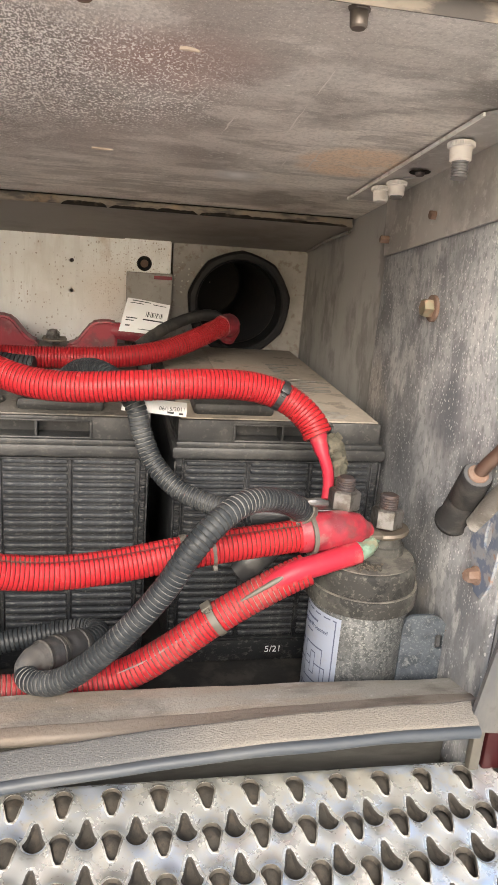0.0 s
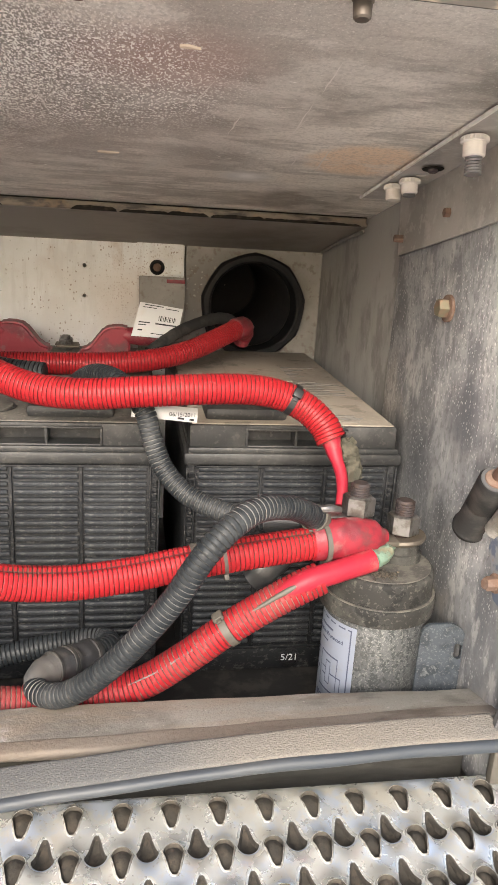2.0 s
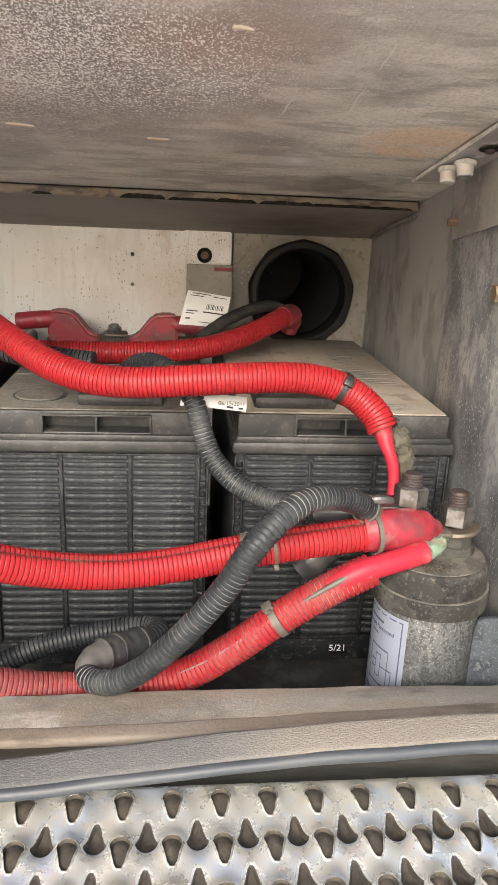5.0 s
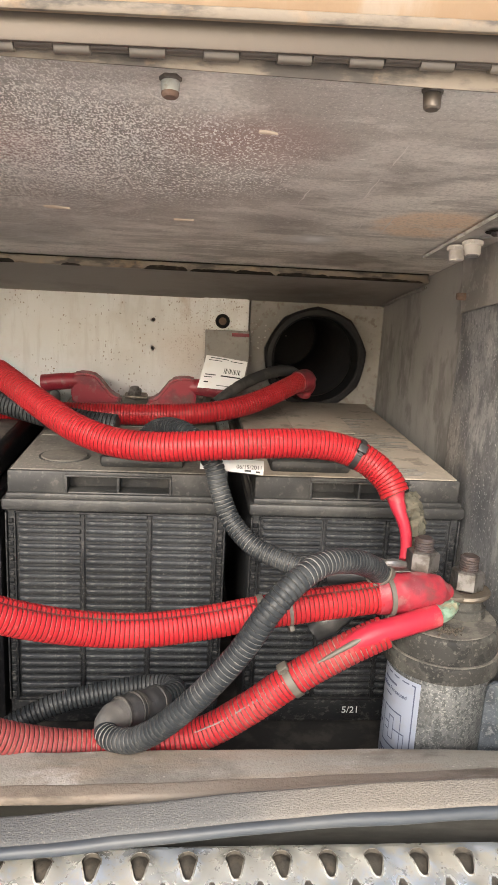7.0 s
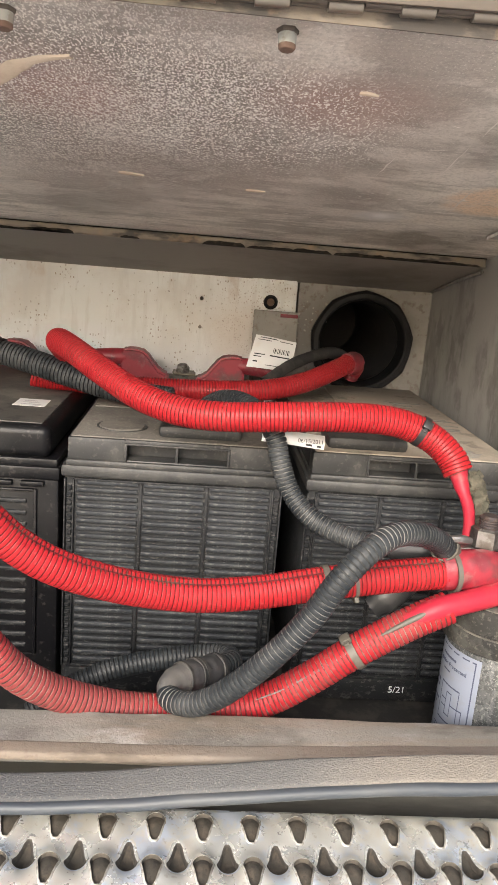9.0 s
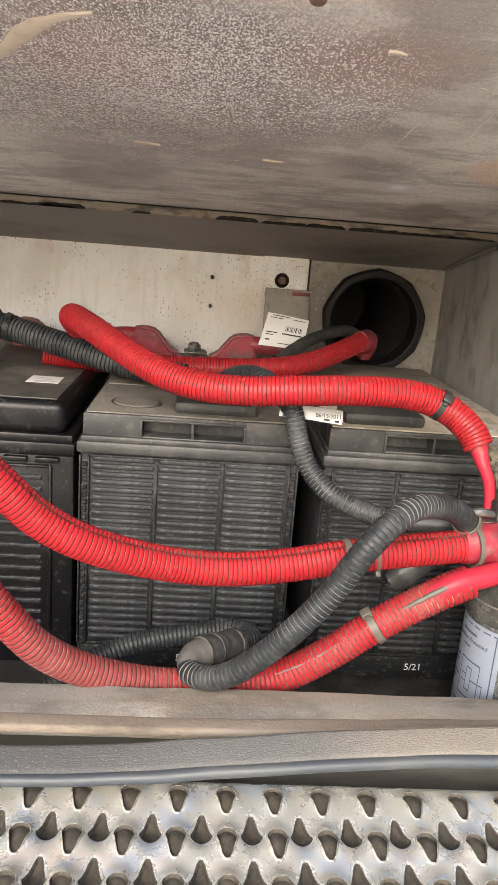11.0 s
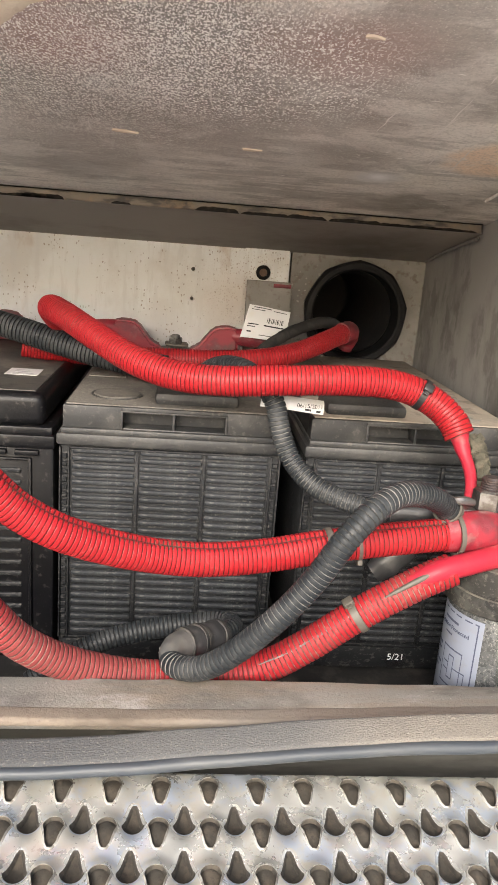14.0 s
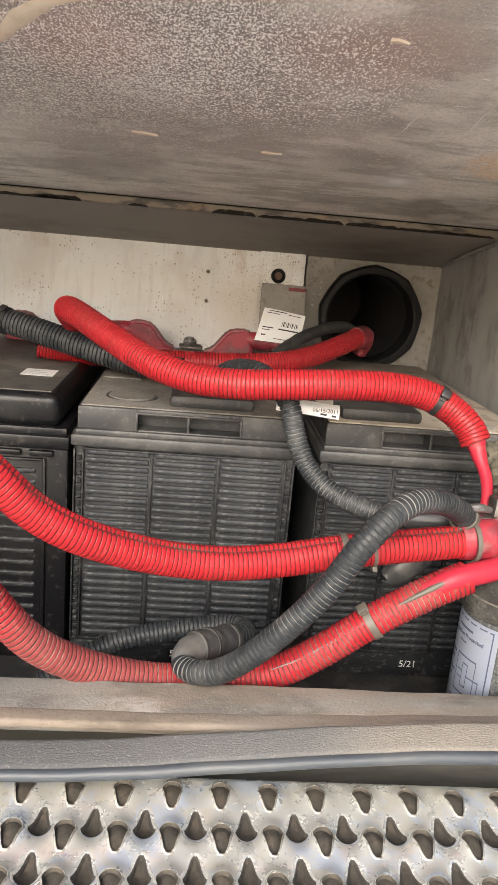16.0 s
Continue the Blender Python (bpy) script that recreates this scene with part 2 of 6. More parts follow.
M_RUSTEDGE = surface("stained_flange", (0.19, 0.158, 0.122), 0.7, 0.1, [
    ("n", 22, 0.48, 0.62, (0.05, 0.043, 0.038), 0.9, (1, 3, 3)),
    ("n", 45, 0.55, 0.7, (0.26, 0.18, 0.11), 0.7, ONE)], [(200, 0.3, ONE)])
M_TARSHADE = surface("black_sealant_and_shade", (0.014, 0.012, 0.010), 0.7, 0.0, [("n", 120, 0.52, 0.64, (0.05, 0.040, 0.030), 0.7, ONE)])
for dull in (M_TARSHADE,):
    dull.node_tree.nodes["Principled BSDF"].inputs["Specular IOR Level"].default_value = 0.1
M_RIMEDGE = surface("scuffed_rim_edge", (0.40, 0.39, 0.36), 0.6, 0.35, [
    ("n", 160, 0.46, 0.62, (0.16, 0.14, 0.115), 0.8, ONE), ("n", 500, 0.56, 0.66, (0.70, 0.68, 0.64), 0.6, ONE)], [(500, 0.4, ONE)])
# hole walls: packed dirt, darkened further to paint the shade inside
M_RIMSHADE = surface("dirt_and_shade_in_hole", (0.036, 0.031, 0.025), 0.9, 0.0, [
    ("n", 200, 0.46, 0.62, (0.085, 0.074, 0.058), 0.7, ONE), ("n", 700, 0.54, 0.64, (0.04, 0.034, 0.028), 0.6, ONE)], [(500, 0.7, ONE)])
M_TREAD = surface("sky_tinted_tread_aluminium", (0.82, 0.83, 0.795), 0.29, 0.7, [
    ("n", 22, 0.47, 0.62, (0.74, 0.70, 0.60), 0.5, ONE),
    # blue clouding paints the sky mirrored in the pressed relief
    ("n", 30, 0.48, 0.62, (0.72, 0.82, 0.97), 0.8, ONE),
    ("s", 110, 0.02, 0.07, (0.16, 0.13, 0.10), 0.8, ONE),
    ("n", 260, 0.60, 0.68, (0.45, 0.40, 0.33), 0.4, ONE)], [(240, 0.06, ONE)], gloss_noise=0.08)
PX, PY = 0.0265, 0.0298
TX0, TY0, TZ = -0.3535, -0.1955, 0.048


M_SILL = surface("dust_caked_rail", (0.25, 0.237, 0.208), 0.8, 0.0, [
    ("n", 14, 0.46, 0.60, (0.11, 0.098, 0.085), 0.85, (0.6, 1, 1)),
    ("n", 10, 0.54, 0.63, (0.25, 0.195, 0.145), 0.5, (0.4, 2, 1)),
    ("n", 24, 0.52, 0.64, (0.37, 0.35, 0.325), 0.75, (0.5, 1, 1)),
    ("g", 0, 0, 0, (0.13, 0.127, 0.122), 0.75, (-0.20, -0.17, 0.085, 0.17, 0.4)),
    ("n", 700, 0.54, 0.66, (0.13, 0.118, 0.10), 0.4, ONE),
    ("s", 140, 0.04, 0.12, (0.40, 0.37, 0.33), 0.6, ONE)], [(500, 0.6, ONE), (40, 0.3, ONE)])
M_NOSE = surface("tan_caked_edge", (0.185, 0.152, 0.120), 0.85, 0.0, [
    ("n", 9, 0.45, 0.60, (0.20, 0.172, 0.142), 0.8, (0.4, 1, 1)),
    ("n", 22, 0.52, 0.62, (0.085, 0.068, 0.052), 0.8, (0.35, 1, 1)),
    ("n", 300, 0.54, 0.66, (0.13, 0.10, 0.078), 0.5, ONE)], [(400, 0.6, ONE), (40, 0.4, ONE)])
M_SEAL = surface("dusty_rubber_seal", (0.100, 0.101, 0.102), 0.8, 0.0, [
    ("n", 10, 0.49, 0.64, (0.165, 0.158, 0.147), 0.8, (0.5, 1, 1)),
    ("n", 18, 0.52, 0.64, (0.080, 0.079, 0.078), 0.7, (0.5, 1, 1)),
    ("g", 0, 0, 0, (0.20, 0.178, 0.148), 0.85, (0.20, -0.205, 0.09, 0.15, 0.3)),
    ("g", 0, 0, 0, (0.050, 0.054, 0.060), 0.85, (-0.18, -0.205, 0.08, 0.20, 0.4)),
    ("n", 1500, 0.47, 0.60, (0.085, 0.08, 0.072), 0.5, (0.6, 1.3, 1)),
    ("n", 900, 0.56, 0.66, (0.25, 0.235, 0.21), 0.5, ONE)], [(900, 0.9, (0.6, 1.3, 1)), (60, 0.4, ONE)])
# grey metal face coloured near black for the shade under the rail
M_SILLFACE = surface("grimy_shaded_sill_face", (0.040, 0.040, 0.036), 0.6, 0.1, [
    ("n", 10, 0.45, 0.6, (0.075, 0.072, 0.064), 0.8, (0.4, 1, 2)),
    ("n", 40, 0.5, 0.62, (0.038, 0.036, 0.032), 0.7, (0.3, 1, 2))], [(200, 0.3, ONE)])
M_SEALBLUE = surface("grey_blue_rubber", (0.040, 0.048, 0.058), 0.5, 0.0, [
    ("n", 14, 0.46, 0.64, (0.095, 0.098, 0.098), 0.8, (0.25, 1, 1)), ("n", 60, 0.52, 0.66, (0.05, 0.054, 0.06), 0.6, (0.2, 1, 2))], [(240, 0.25, (0.4, 1, 1))])
M_BLACK = surface("black_battery_plastic", (0.004, 0.004, 0.005), 0.4, 0.0, [
    ("n", 12, 0.47, 0.66, (0.016, 0.016, 0.016), 0.7, ONE),
    ("n", 180, 0.56, 0.68, (0.06, 0.056, 0.052), 0.5, ONE)], [(300, 0.15, ONE)])
M_CASE = surface("dusty_battery_case", (0.010, 0.011, 0.0125), 0.55, 0.0, [
    ("n", 14, 0.46, 0.62, (0.033, 0.034, 0.036), 0.75, ONE),
    ("n", 220, 0.54, 0.64, (0.085, 0.082, 0.078), 0.55, (1, 1, 1.5)),
    ("m", 300, 0.1, 0.3, (0.16, 0.155, 0.15), 0.6, ONE)], [(300, 0.3, ONE)])
M_RIB = surface("dusty_case_ribs", (0.018, 0.0205, 0.0245), 0.58, 0.0, [
    ("n", 16, 0.44, 0.60, (0.052, 0.055, 0.058), 0.85, ONE),
    ("n", 420, 0.53, 0.66, (0.12, 0.117, 0.112), 0.5, (0.6, 1, 1)),
    ("m", 500, 0.1, 0.3, (0.20, 0.195, 0.19), 0.45, ONE)], [(300, 0.4, ONE)], vary=0.15)
M_RIB.node_tree.nodes["Principled BSDF"].inputs["Specular IOR Level"].default_value = 0.28
for dull in (M_BLACK, M_CASE):
    dull.node_tree.nodes["Principled BSDF"].inputs["Specular IOR Level"].default_value = 0.25
M_LIDDARK = surface("dust_filmed_black_lid", (0.050, 0.047, 0.043), 0.6, 0.0, [
    ("n", 14, 0.45, 0.62, (0.13, 0.118, 0.102), 0.8, ONE), ("n", 60, 0.55, 0.63, (0.015, 0.015, 0.015), 0.7, ONE)], [(260, 0.3, ONE)])
M_LID = surface("dust_covered_lid", (0.12, 0.112, 0.10), 0.75, 0.0, [
    ("n", 13, 0.48, 0.62, (0.19, 0.172, 0.147), 0.8, ONE),
    ("n", 22, 0.55, 0.64, (0.085, 0.078, 0.07), 0.7, ONE),
    ("n", 90, 0.55, 0.64, (0.08, 0.072, 0.064), 0.6, ONE),
    ("n", 300, 0.54, 0.66, (0.30, 0.265, 0.22), 0.4, ONE)], [(260, 0.3, ONE)])
M_LIDSIDE = surface("battery_lid_plastic", (0.024, 0.0245, 0.025), 0.55, 0.0, [
    ("n", 25, 0.46, 0.62, (0.060, 0.058, 0.054), 0.75, ONE),
    ("n", 240, 0.55, 0.66, (0.105, 0.097, 0.086), 0.45, ONE)], [(280, 0.25, ONE)])
M_RED = surface("red_split_loom", (0.29, 0.012, 0.016), 0.42, 0.0, [
    ("n", 30, 0.50, 0.64, (0.24, 0.013, 0.016), 0.6, ONE),
    ("n", 300, 0.58, 0.68, (0.42, 0.12, 0.11), 0.3, ONE)], [(350, 0.1, ONE)])
# groove faces: darker red than the ridges, mottled brown
M_REDGROOVE = surface("dark_red_loom_grooves", (0.11, 0.010, 0.011), 0.8, 0.0, [("n", 30, 0.48, 0.60, (0.085, 0.045, 0.032), 0.8, ONE)])
M_REDDULL = surface("dusty_red_split_loom", (0.26, 0.011, 0.016), 0.5, 0.0, [
    ("g", 0, 0, 0, (0.19, 0.050, 0.048), 0.8, (-0.06, -0.15, 0.09, 0.07, 0.5)),
    ("n", 26, 0.50, 0.64, (0.20, 0.040, 0.038), 0.5, ONE),
    ("n", 260, 0.54, 0.66, (0.23, 0.10, 0.085), 0.4, ONE)], [(300, 0.25, ONE)])
M_REDGROOVE2 = surface("dust_filled_grooves", (0.085, 0.050, 0.040), 0.9, 0.0, [("n", 25, 0.47, 0.60, (0.30, 0.25, 0.21), 0.8, ONE)])
M_BOOT = surface("faded_red_boot", (0.25, 0.018, 0.030), 0.45, 0.0, [
    ("n", 40, 0.47, 0.60, (0.13, 0.020, 0.028), 0.8, ONE),
    ("n", 90, 0.55, 0.66, (0.22, 0.11, 0.10), 0.6, ONE), ("n", 25, 0.55, 0.64, (0.075, 0.045, 0.04), 0.7, ONE)], [(180, 0.4, ONE)])
M_PINK = surface("red_cable_jacket", (0.31, 0.018, 0.034), 0.42, 0.0, [("n", 50, 0.48, 0.62, (0.34, 0.03, 0.04), 0.6, ONE), ("n", 60, 0.56, 0.68, (0.34, 0.12, 0.11), 0.5, ONE)], [(200, 0.2, ONE)])
M_LOOM = surface("black_split_loom", (0.017, 0.020, 0.023), 0.45, 0.0, [
    ("n", 30, 0.45, 0.62, (0.048, 0.051, 0.053), 0.8, ONE), ("n", 300, 0.56, 0.66, (0.09, 0.087, 0.08), 0.4, ONE)], [(300, 0.15, ONE)])
M_LOOMGROOVE = surface("dusty_loom_grooves", (0.05, 0.049, 0.047), 0.9, 0.0, [("n", 22, 0.46, 0.58, (0.23, 0.225, 0.212), 0.85, ONE), ("g", 0, 0, 0, (0.02, 0.02, 0.021), 0.85, (0.150, -0.13, 0.205, 0.035, 0.5))])
M_LOOMPALE = surface("pale_loom_grooves", (0.13, 0.128, 0.122), 0.9, 0.0, [("n", 40, 0.45, 0.6, (0.22, 0.215, 0.205), 0.8, ONE)])
M_POST = surface("grey_post_paint", (0.075, 0.076, 0.078), 0.55, 0.1, [("n", 20, 0.46, 0.62, (0.13, 0.122, 0.11), 0.7, (1, 1, 0.4)), ("n", 120, 0.55, 0.65, (0.08, 0.075, 0.07), 0.6, ONE)], [(160, 0.2, ONE)])
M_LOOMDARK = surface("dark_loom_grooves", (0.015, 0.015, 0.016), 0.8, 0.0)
M_RUBBER = surface("dusty_black_rubber", (0.017, 0.017, 0.017), 0.6, 0.0, [
    ("n", 40, 0.47, 0.62, (0.060, 0.055, 0.049), 0.7, ONE)], [(200, 0.3, ONE)])
M_CAN = surface("mottled_zinc_can", (0.085, 0.090, 0.090), 0.5, 0.25, [
    ("n", 300, 0.47, 0.55, (0.035, 0.038, 0.040), 0.9, ONE),
    ("n", 620, 0.53, 0.62, (0.19, 0.19, 0.182), 0.8, ONE),
    ("n", 40, 0.50, 0.62, (0.05, 0.052, 0.053), 0.5, ONE),
    ("v", 260, 0.10, 0.26, (0.30, 0.13, 0.11), 0.7, (ONE, 0.12, (20, 0.4, 0.6))),
    ("n", 18, 0.54, 0.64, (0.16, 0.145, 0.12), 0.6, ONE)], [(320, 0.5, ONE)])
M_TAB = surface("blue_grey_scuffed_zinc", (0.085, 0.10, 0.118), 0.45, 0.4, [
    ("n", 60, 0.46, 0.60, (0.045, 0.052, 0.060), 0.8, ONE),
    ("n", 600, 0.54, 0.64, (0.19, 0.20, 0.205), 0.7, ONE), ("n", 120, 0.60, 0.68, (0.26, 0.27, 0.275), 0.6, ONE)], [(260, 0.4, ONE)])
M_CAP = surface("dusty_phenolic_cap", (0.030, 0.029, 0.027), 0.6, 0.0, [
    ("n", 30, 0.45, 0.60, (0.070, 0.069, 0.063), 0.85, ONE),
    ("n", 60, 0.55, 0.62, (0.012, 0.012, 0.012), 0.8, ONE),
    ("n", 350, 0.54, 0.66, (0.12, 0.112, 0.097), 0.5, ONE)], [(220, 0.4, ONE)])
M_RIMDUST = surface("settled_dust", (0.125, 0.115, 0.097), 0.9, 0.0, [("n", 60, 0.45, 0.58, (0.06, 0.056, 0.05), 0.9, ONE), ("n", 400, 0.5, 0.65, (0.15, 0.137, 0.115), 0.5, ONE)], [(300, 0.4, ONE)])
M_RESIDUE = surface("sticker_residue", (0.22, 0.21, 0.195), 0.8, 0.0, [("n", 160, 0.45, 0.6, (0.15, 0.135, 0.115), 0.85, ONE)])
# strip along the flange edge, much paler than the bracket
M_PALE_EDGE = surface("pale_bracket_edge", (0.86, 0.84, 0.80), 0.45, 0.2, [("n", 60, 0.50, 0.62, (0.55, 0.51, 0.46), 0.7, ONE)], [(160, 0.2, ONE)])
M_STEEL = surface("tarnished_steel", (0.26, 0.25, 0.24), 0.36, 0.85, [
    ("n", 120, 0.45, 0.62, (0.10, 0.085, 0.07), 0.75, ONE)], [(240, 0.2, ONE)])
M_STUD = surface("rusty_stud", (0.10, 0.085, 0.085), 0.55, 0.7, [("n", 160, 0.45, 0.65, (0.10, 0.065, 0.05), 0.6, ONE)], [(260, 0.2, ONE)])
M_RUST = surface("rusty_bolt", (0.16, 0.10, 0.072), 0.8, 0.2, [("n", 200, 0.45, 0.65, (0.20, 0.145, 0.115), 0.7, ONE)], [(240, 0.4, ONE)])
M_PALEZINC = surface("chalky_zinc", (0.40, 0.41, 0.38), 0.6, 0.2, [("n", 200, 0.46, 0.62, (0.25, 0.22, 0.18), 0.7, ONE)], [(300, 0.3, ONE)])
M_BRASS = surface("yellow_zinc_bolt", (0.24, 0.215, 0.145), 0.5, 0.6, [("n", 140, 0.45, 0.65, (0.34, 0.19, 0.13), 0.6, ONE)], [(200, 0.2, ONE)])
M_NUT = surface("white_plastic_nut", (0.74, 0.70, 0.65), 0.5, 0.0, [("n", 90, 0.5, 0.7, (0.55, 0.49, 0.42), 0.6, ONE)], [(150, 0.1, ONE)])
M_SCREW = surface("grey_screw_thread", (0.30, 0.30, 0.30), 0.5, 0.7)
M_LABEL = surface("white_paper_label", (0.62, 0.62, 0.62), 0.5, 0.0, [("n", 60, 0.5, 0.75, (0.58, 0.54, 0.48), 0.6, ONE)])
M_LABELBLUE = surface("pale_blue_label", (0.215, 0.24, 0.30), 0.4, 0.0, [("n", 60, 0.5, 0.75, (0.20, 0.20, 0.205), 0.6, ONE)])
M_INK = surface("black_ink", (0.02, 0.02, 0.022), 0.6)
M_INKBLUE = surface("dark_blue_ink", (0.05, 0.06, 0.10), 0.6)
M_INKGREY = surface("grey_ink", (0.30, 0.30, 0.31), 0.6)
M_INKWHITE = surface("white_print", (0.80, 0.80, 0.80), 0.6)
M_TIE = surface("pale_cable_tie", (0.088, 0.080, 0.066), 0.55, 0.0, [("n", 120, 0.5, 0.7, (0.065, 0.058, 0.047), 0.7, ONE)])
M_TIEBLACK = surface("black_cable_tie", (0.020, 0.020, 0.020), 0.4)
M_TAPE = surface("olive_cloth_tape", (0.052, 0.049, 0.034), 0.85, 0.0, [("n", 120, 0.45, 0.65, (0.115, 0.10, 0.072), 0.7, ONE)], [(400, 0.6, ONE)])
M_VERDI = surface("green_copper_strands", (0.19, 0.28, 0.21), 0.7, 0.3, [("n", 160, 0.45, 0.65, (0.24, 0.18, 0.11), 0.7, ONE)], [(300, 0.5, ONE)])
M_LUG = surface("dull_copper_lug", (0.13, 0.112, 0.09), 0.55, 0.6, [("n", 90, 0.45, 0.7, (0.11, 0.085, 0.062), 0.7, ONE)], [(200, 0.3, ONE)])
M_COPPER = surface("brown_metal_tube", (0.20, 0.13, 0.10), 0.4, 0.7, [("n", 80, 0.45, 0.7, (0.20, 0.13, 0.10), 0.7, ONE)])
M_FLAKE = surface("flaking_blue_paint", (0.12, 0.145, 0.20), 0.6, 0.1, [
    ("n", 80, 0.44, 0.54, (0.27, 0.28, 0.285), 0.85, ONE),
    ("n", 80, 0.56, 0.66, (0.30, 0.16, 0.09), 0.8, ONE)], [(160, 0.4, ONE)])
M_TAN = surface("tan_weathered_lid", (0.24, 0.16, 0.095), 0.6, 0.0, [
    ("n", 18, 0.45, 0.7, (0.32, 0.24, 0.16), 0.7, (1, 1, 0.4)),
    ("n", 26, 0.58, 0.7, (0.30, 0.25, 0.20), 0.7, (1, 1, 0.3))], [(120, 0.2, ONE)])
M_HINGE = surface("dusty_hinge_steel", (0.115, 0.096, 0.078), 0.5, 0.4, [
    ("n", 40, 0.45, 0.7, (0.12, 0.095, 0.075), 0.7, ONE)], [(200, 0.2, ONE)])
M_KNUCKLE = surface("bare_hinge_knuckle", (0.27, 0.24, 0.20), 0.35, 0.7, [("n", 80, 0.5, 0.7, (0.36, 0.28, 0.21), 0.6, ONE)])
M_MUD = surface("dried_mud", (0.66, 0.56, 0.43), 0.9, 0.0, [("n", 80, 0.5, 0.7, (0.54, 0.43, 0.31), 0.6, ONE)], [(260, 0.5, ONE)])
M_GROUND = surface("dusty_ground", (0.64, 0.60, 0.555), 0.9, 0.0, [
    ("n", 2, 0.4, 0.7, (0.70, 0.66, 0.61), 0.7, ONE),
    ("n", 30, 0.5, 0.7, (0.54, 0.50, 0.455), 0.7, ONE)], [(60, 0.5, ONE)])
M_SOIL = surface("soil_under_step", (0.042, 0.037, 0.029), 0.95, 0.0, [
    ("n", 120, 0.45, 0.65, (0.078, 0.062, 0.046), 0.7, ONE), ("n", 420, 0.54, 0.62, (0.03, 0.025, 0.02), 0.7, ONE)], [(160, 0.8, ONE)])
M_REDPAINT = surface("dusty_red_paint", (0.028, 0.005, 0.006), 0.5, 0.0, [("n", 30, 0.5, 0.7, (0.05, 0.02, 0.018), 0.6, ONE)])
M_DUCT = surface("black_duct_rubber", (0.015, 0.015, 0.016), 0.55, 0.0, [("n", 50, 0.5, 0.7, (0.026, 0.024, 0.022), 0.6, ONE)], [(160, 0.3, ONE)])
M_CLEARCOVER = surface("dark_plug_plastic", (0.035, 0.035, 0.036), 0.4, 0.0, [("n", 50, 0.5, 0.7, (0.10, 0.094, 0.086), 0.7, ONE)], [(160, 0.2, ONE)])


for dull in (M_RED, M_REDDULL, M_PINK):
    dull.node_tree.nodes["Principled BSDF"].inputs["Specular IOR Level"].default_value = 0.22
for dull in (M_SILLFACE, M_CAP, M_REDPAINT):
    dull.node_tree.nodes["Principled BSDF"].inputs["Specular IOR Level"].default_value = 0.15
M_LOOM.node_tree.nodes["Principled BSDF"].inputs["Specular IOR Level"].default_value = 0.25
M_DUCT.node_tree.nodes["Principled BSDF"].inputs["Specular IOR Level"].default_value = 0.12


# ---- mesh helpers ----
def thing(name, at, label, category, group="", kind=""):
    ob = new(name)
    ob.location = at
    ob.empty_display_size = 0.02
    bpy.context.view_layer.update()
    return tagged(ob, label, category, group, kind)


def put(name, mesh, mats, parent=None, label=""):
    for m in mats:
        mesh.materials.append(m)
    ob = new(name, mesh)
    if parent:
        ob.parent = parent
        if parent.type == "EMPTY":
            ob.matrix_parent_inverse = Matrix.Translation(-Vector(parent.location))
    return tagged(ob, label)


def part(name, bm, material, parent=None, label="", smooth=35):
    mesh = bpy.data.meshes.new(name)
    bmesh.ops.recalc_face_normals(bm, faces=bm.faces)
    for f in bm.faces:
        f.smooth = True
    for e in bm.edges:
        if len(e.link_faces) == 2 and e.calc_face_angle(0) > radians(smooth):
            e.smooth = False
    bm.to_mesh(mesh)
    bm.free()
    return put(name, mesh, material if isinstance(material, (list, tuple)) else [material], parent, label)


def box(bm, x0, x1, y0, y1, z0, z1, bevel=0.0, m=None, segs=2):
    made = bmesh.ops.create_cube(bm, size=1)["verts"]
    for v in made:
        v.co = Vector((x0 + (v.co.x + 0.5) * (x1 - x0), y0 + (v.co.y + 0.5) * (y1 - y0), z0 + (v.co.z + 0.5) * (z1 - z0)))
    if bevel:
        edges = list({e for v in made for e in v.link_edges})
        made = list({v for v in bmesh.ops.bevel(bm, geom=edges, offset=bevel, segments=segs, affect="EDGES", profile=0.5)["verts"]} | {v for v in made if v.is_valid})
    if m is not None:
        bmesh.ops.transform(bm, matrix=m, verts=made)
    return bm


def boxed(*a, **k):
    return box(bmesh.new(), *a, **k)


def lathe(bm, profile, p0, axis, seg=32, closed=True):
    """A turned form: profile rows (distance along the axis, radius)."""
    q = Vector(axis).to_track_quat("Z", "Y").to_matrix()
    rings = []
    for h, r in profile:
        rings.append([bm.verts.new(Vector(p0) + q @ Vector((r * math.cos(a), r * math.sin(a), h))) for a in (2 * math.pi * i / seg for i in range(seg))])
    for a, b in zip(rings, rings[1:]):
        for i in range(seg):
            bm.faces.new((a[i], a[(i + 1) % seg], b[(i + 1) % seg], b[i]))
    if closed:
        bm.faces.new(rings[0])
        bm.faces.new(rings[-1])
    return bm


def curve_points(ctrl, step=0.0004):
    """An even walk along a smooth curve through the control points."""
    c = [Vector(p) for p in ctrl]
    c = [2 * c[0] - c[1]] + c + [2 * c[-1] - c[-2]]
    out = []
    for i in range(1, len(c) - 2):
        a, b, d, e = c[i - 1], c[i], c[i + 1], c[i + 2]
        n = max(4, int((d - b).length / step))
        for k in range(n):
            t = k / n
            out.append(0.5 * (2 * b + (d - a) * t + (2 * a - 5 * b + 4 * d - e) * t * t + (3 * b - a - 3 * d + e) * t ** 3))
    out.append(c[-2])
    return out


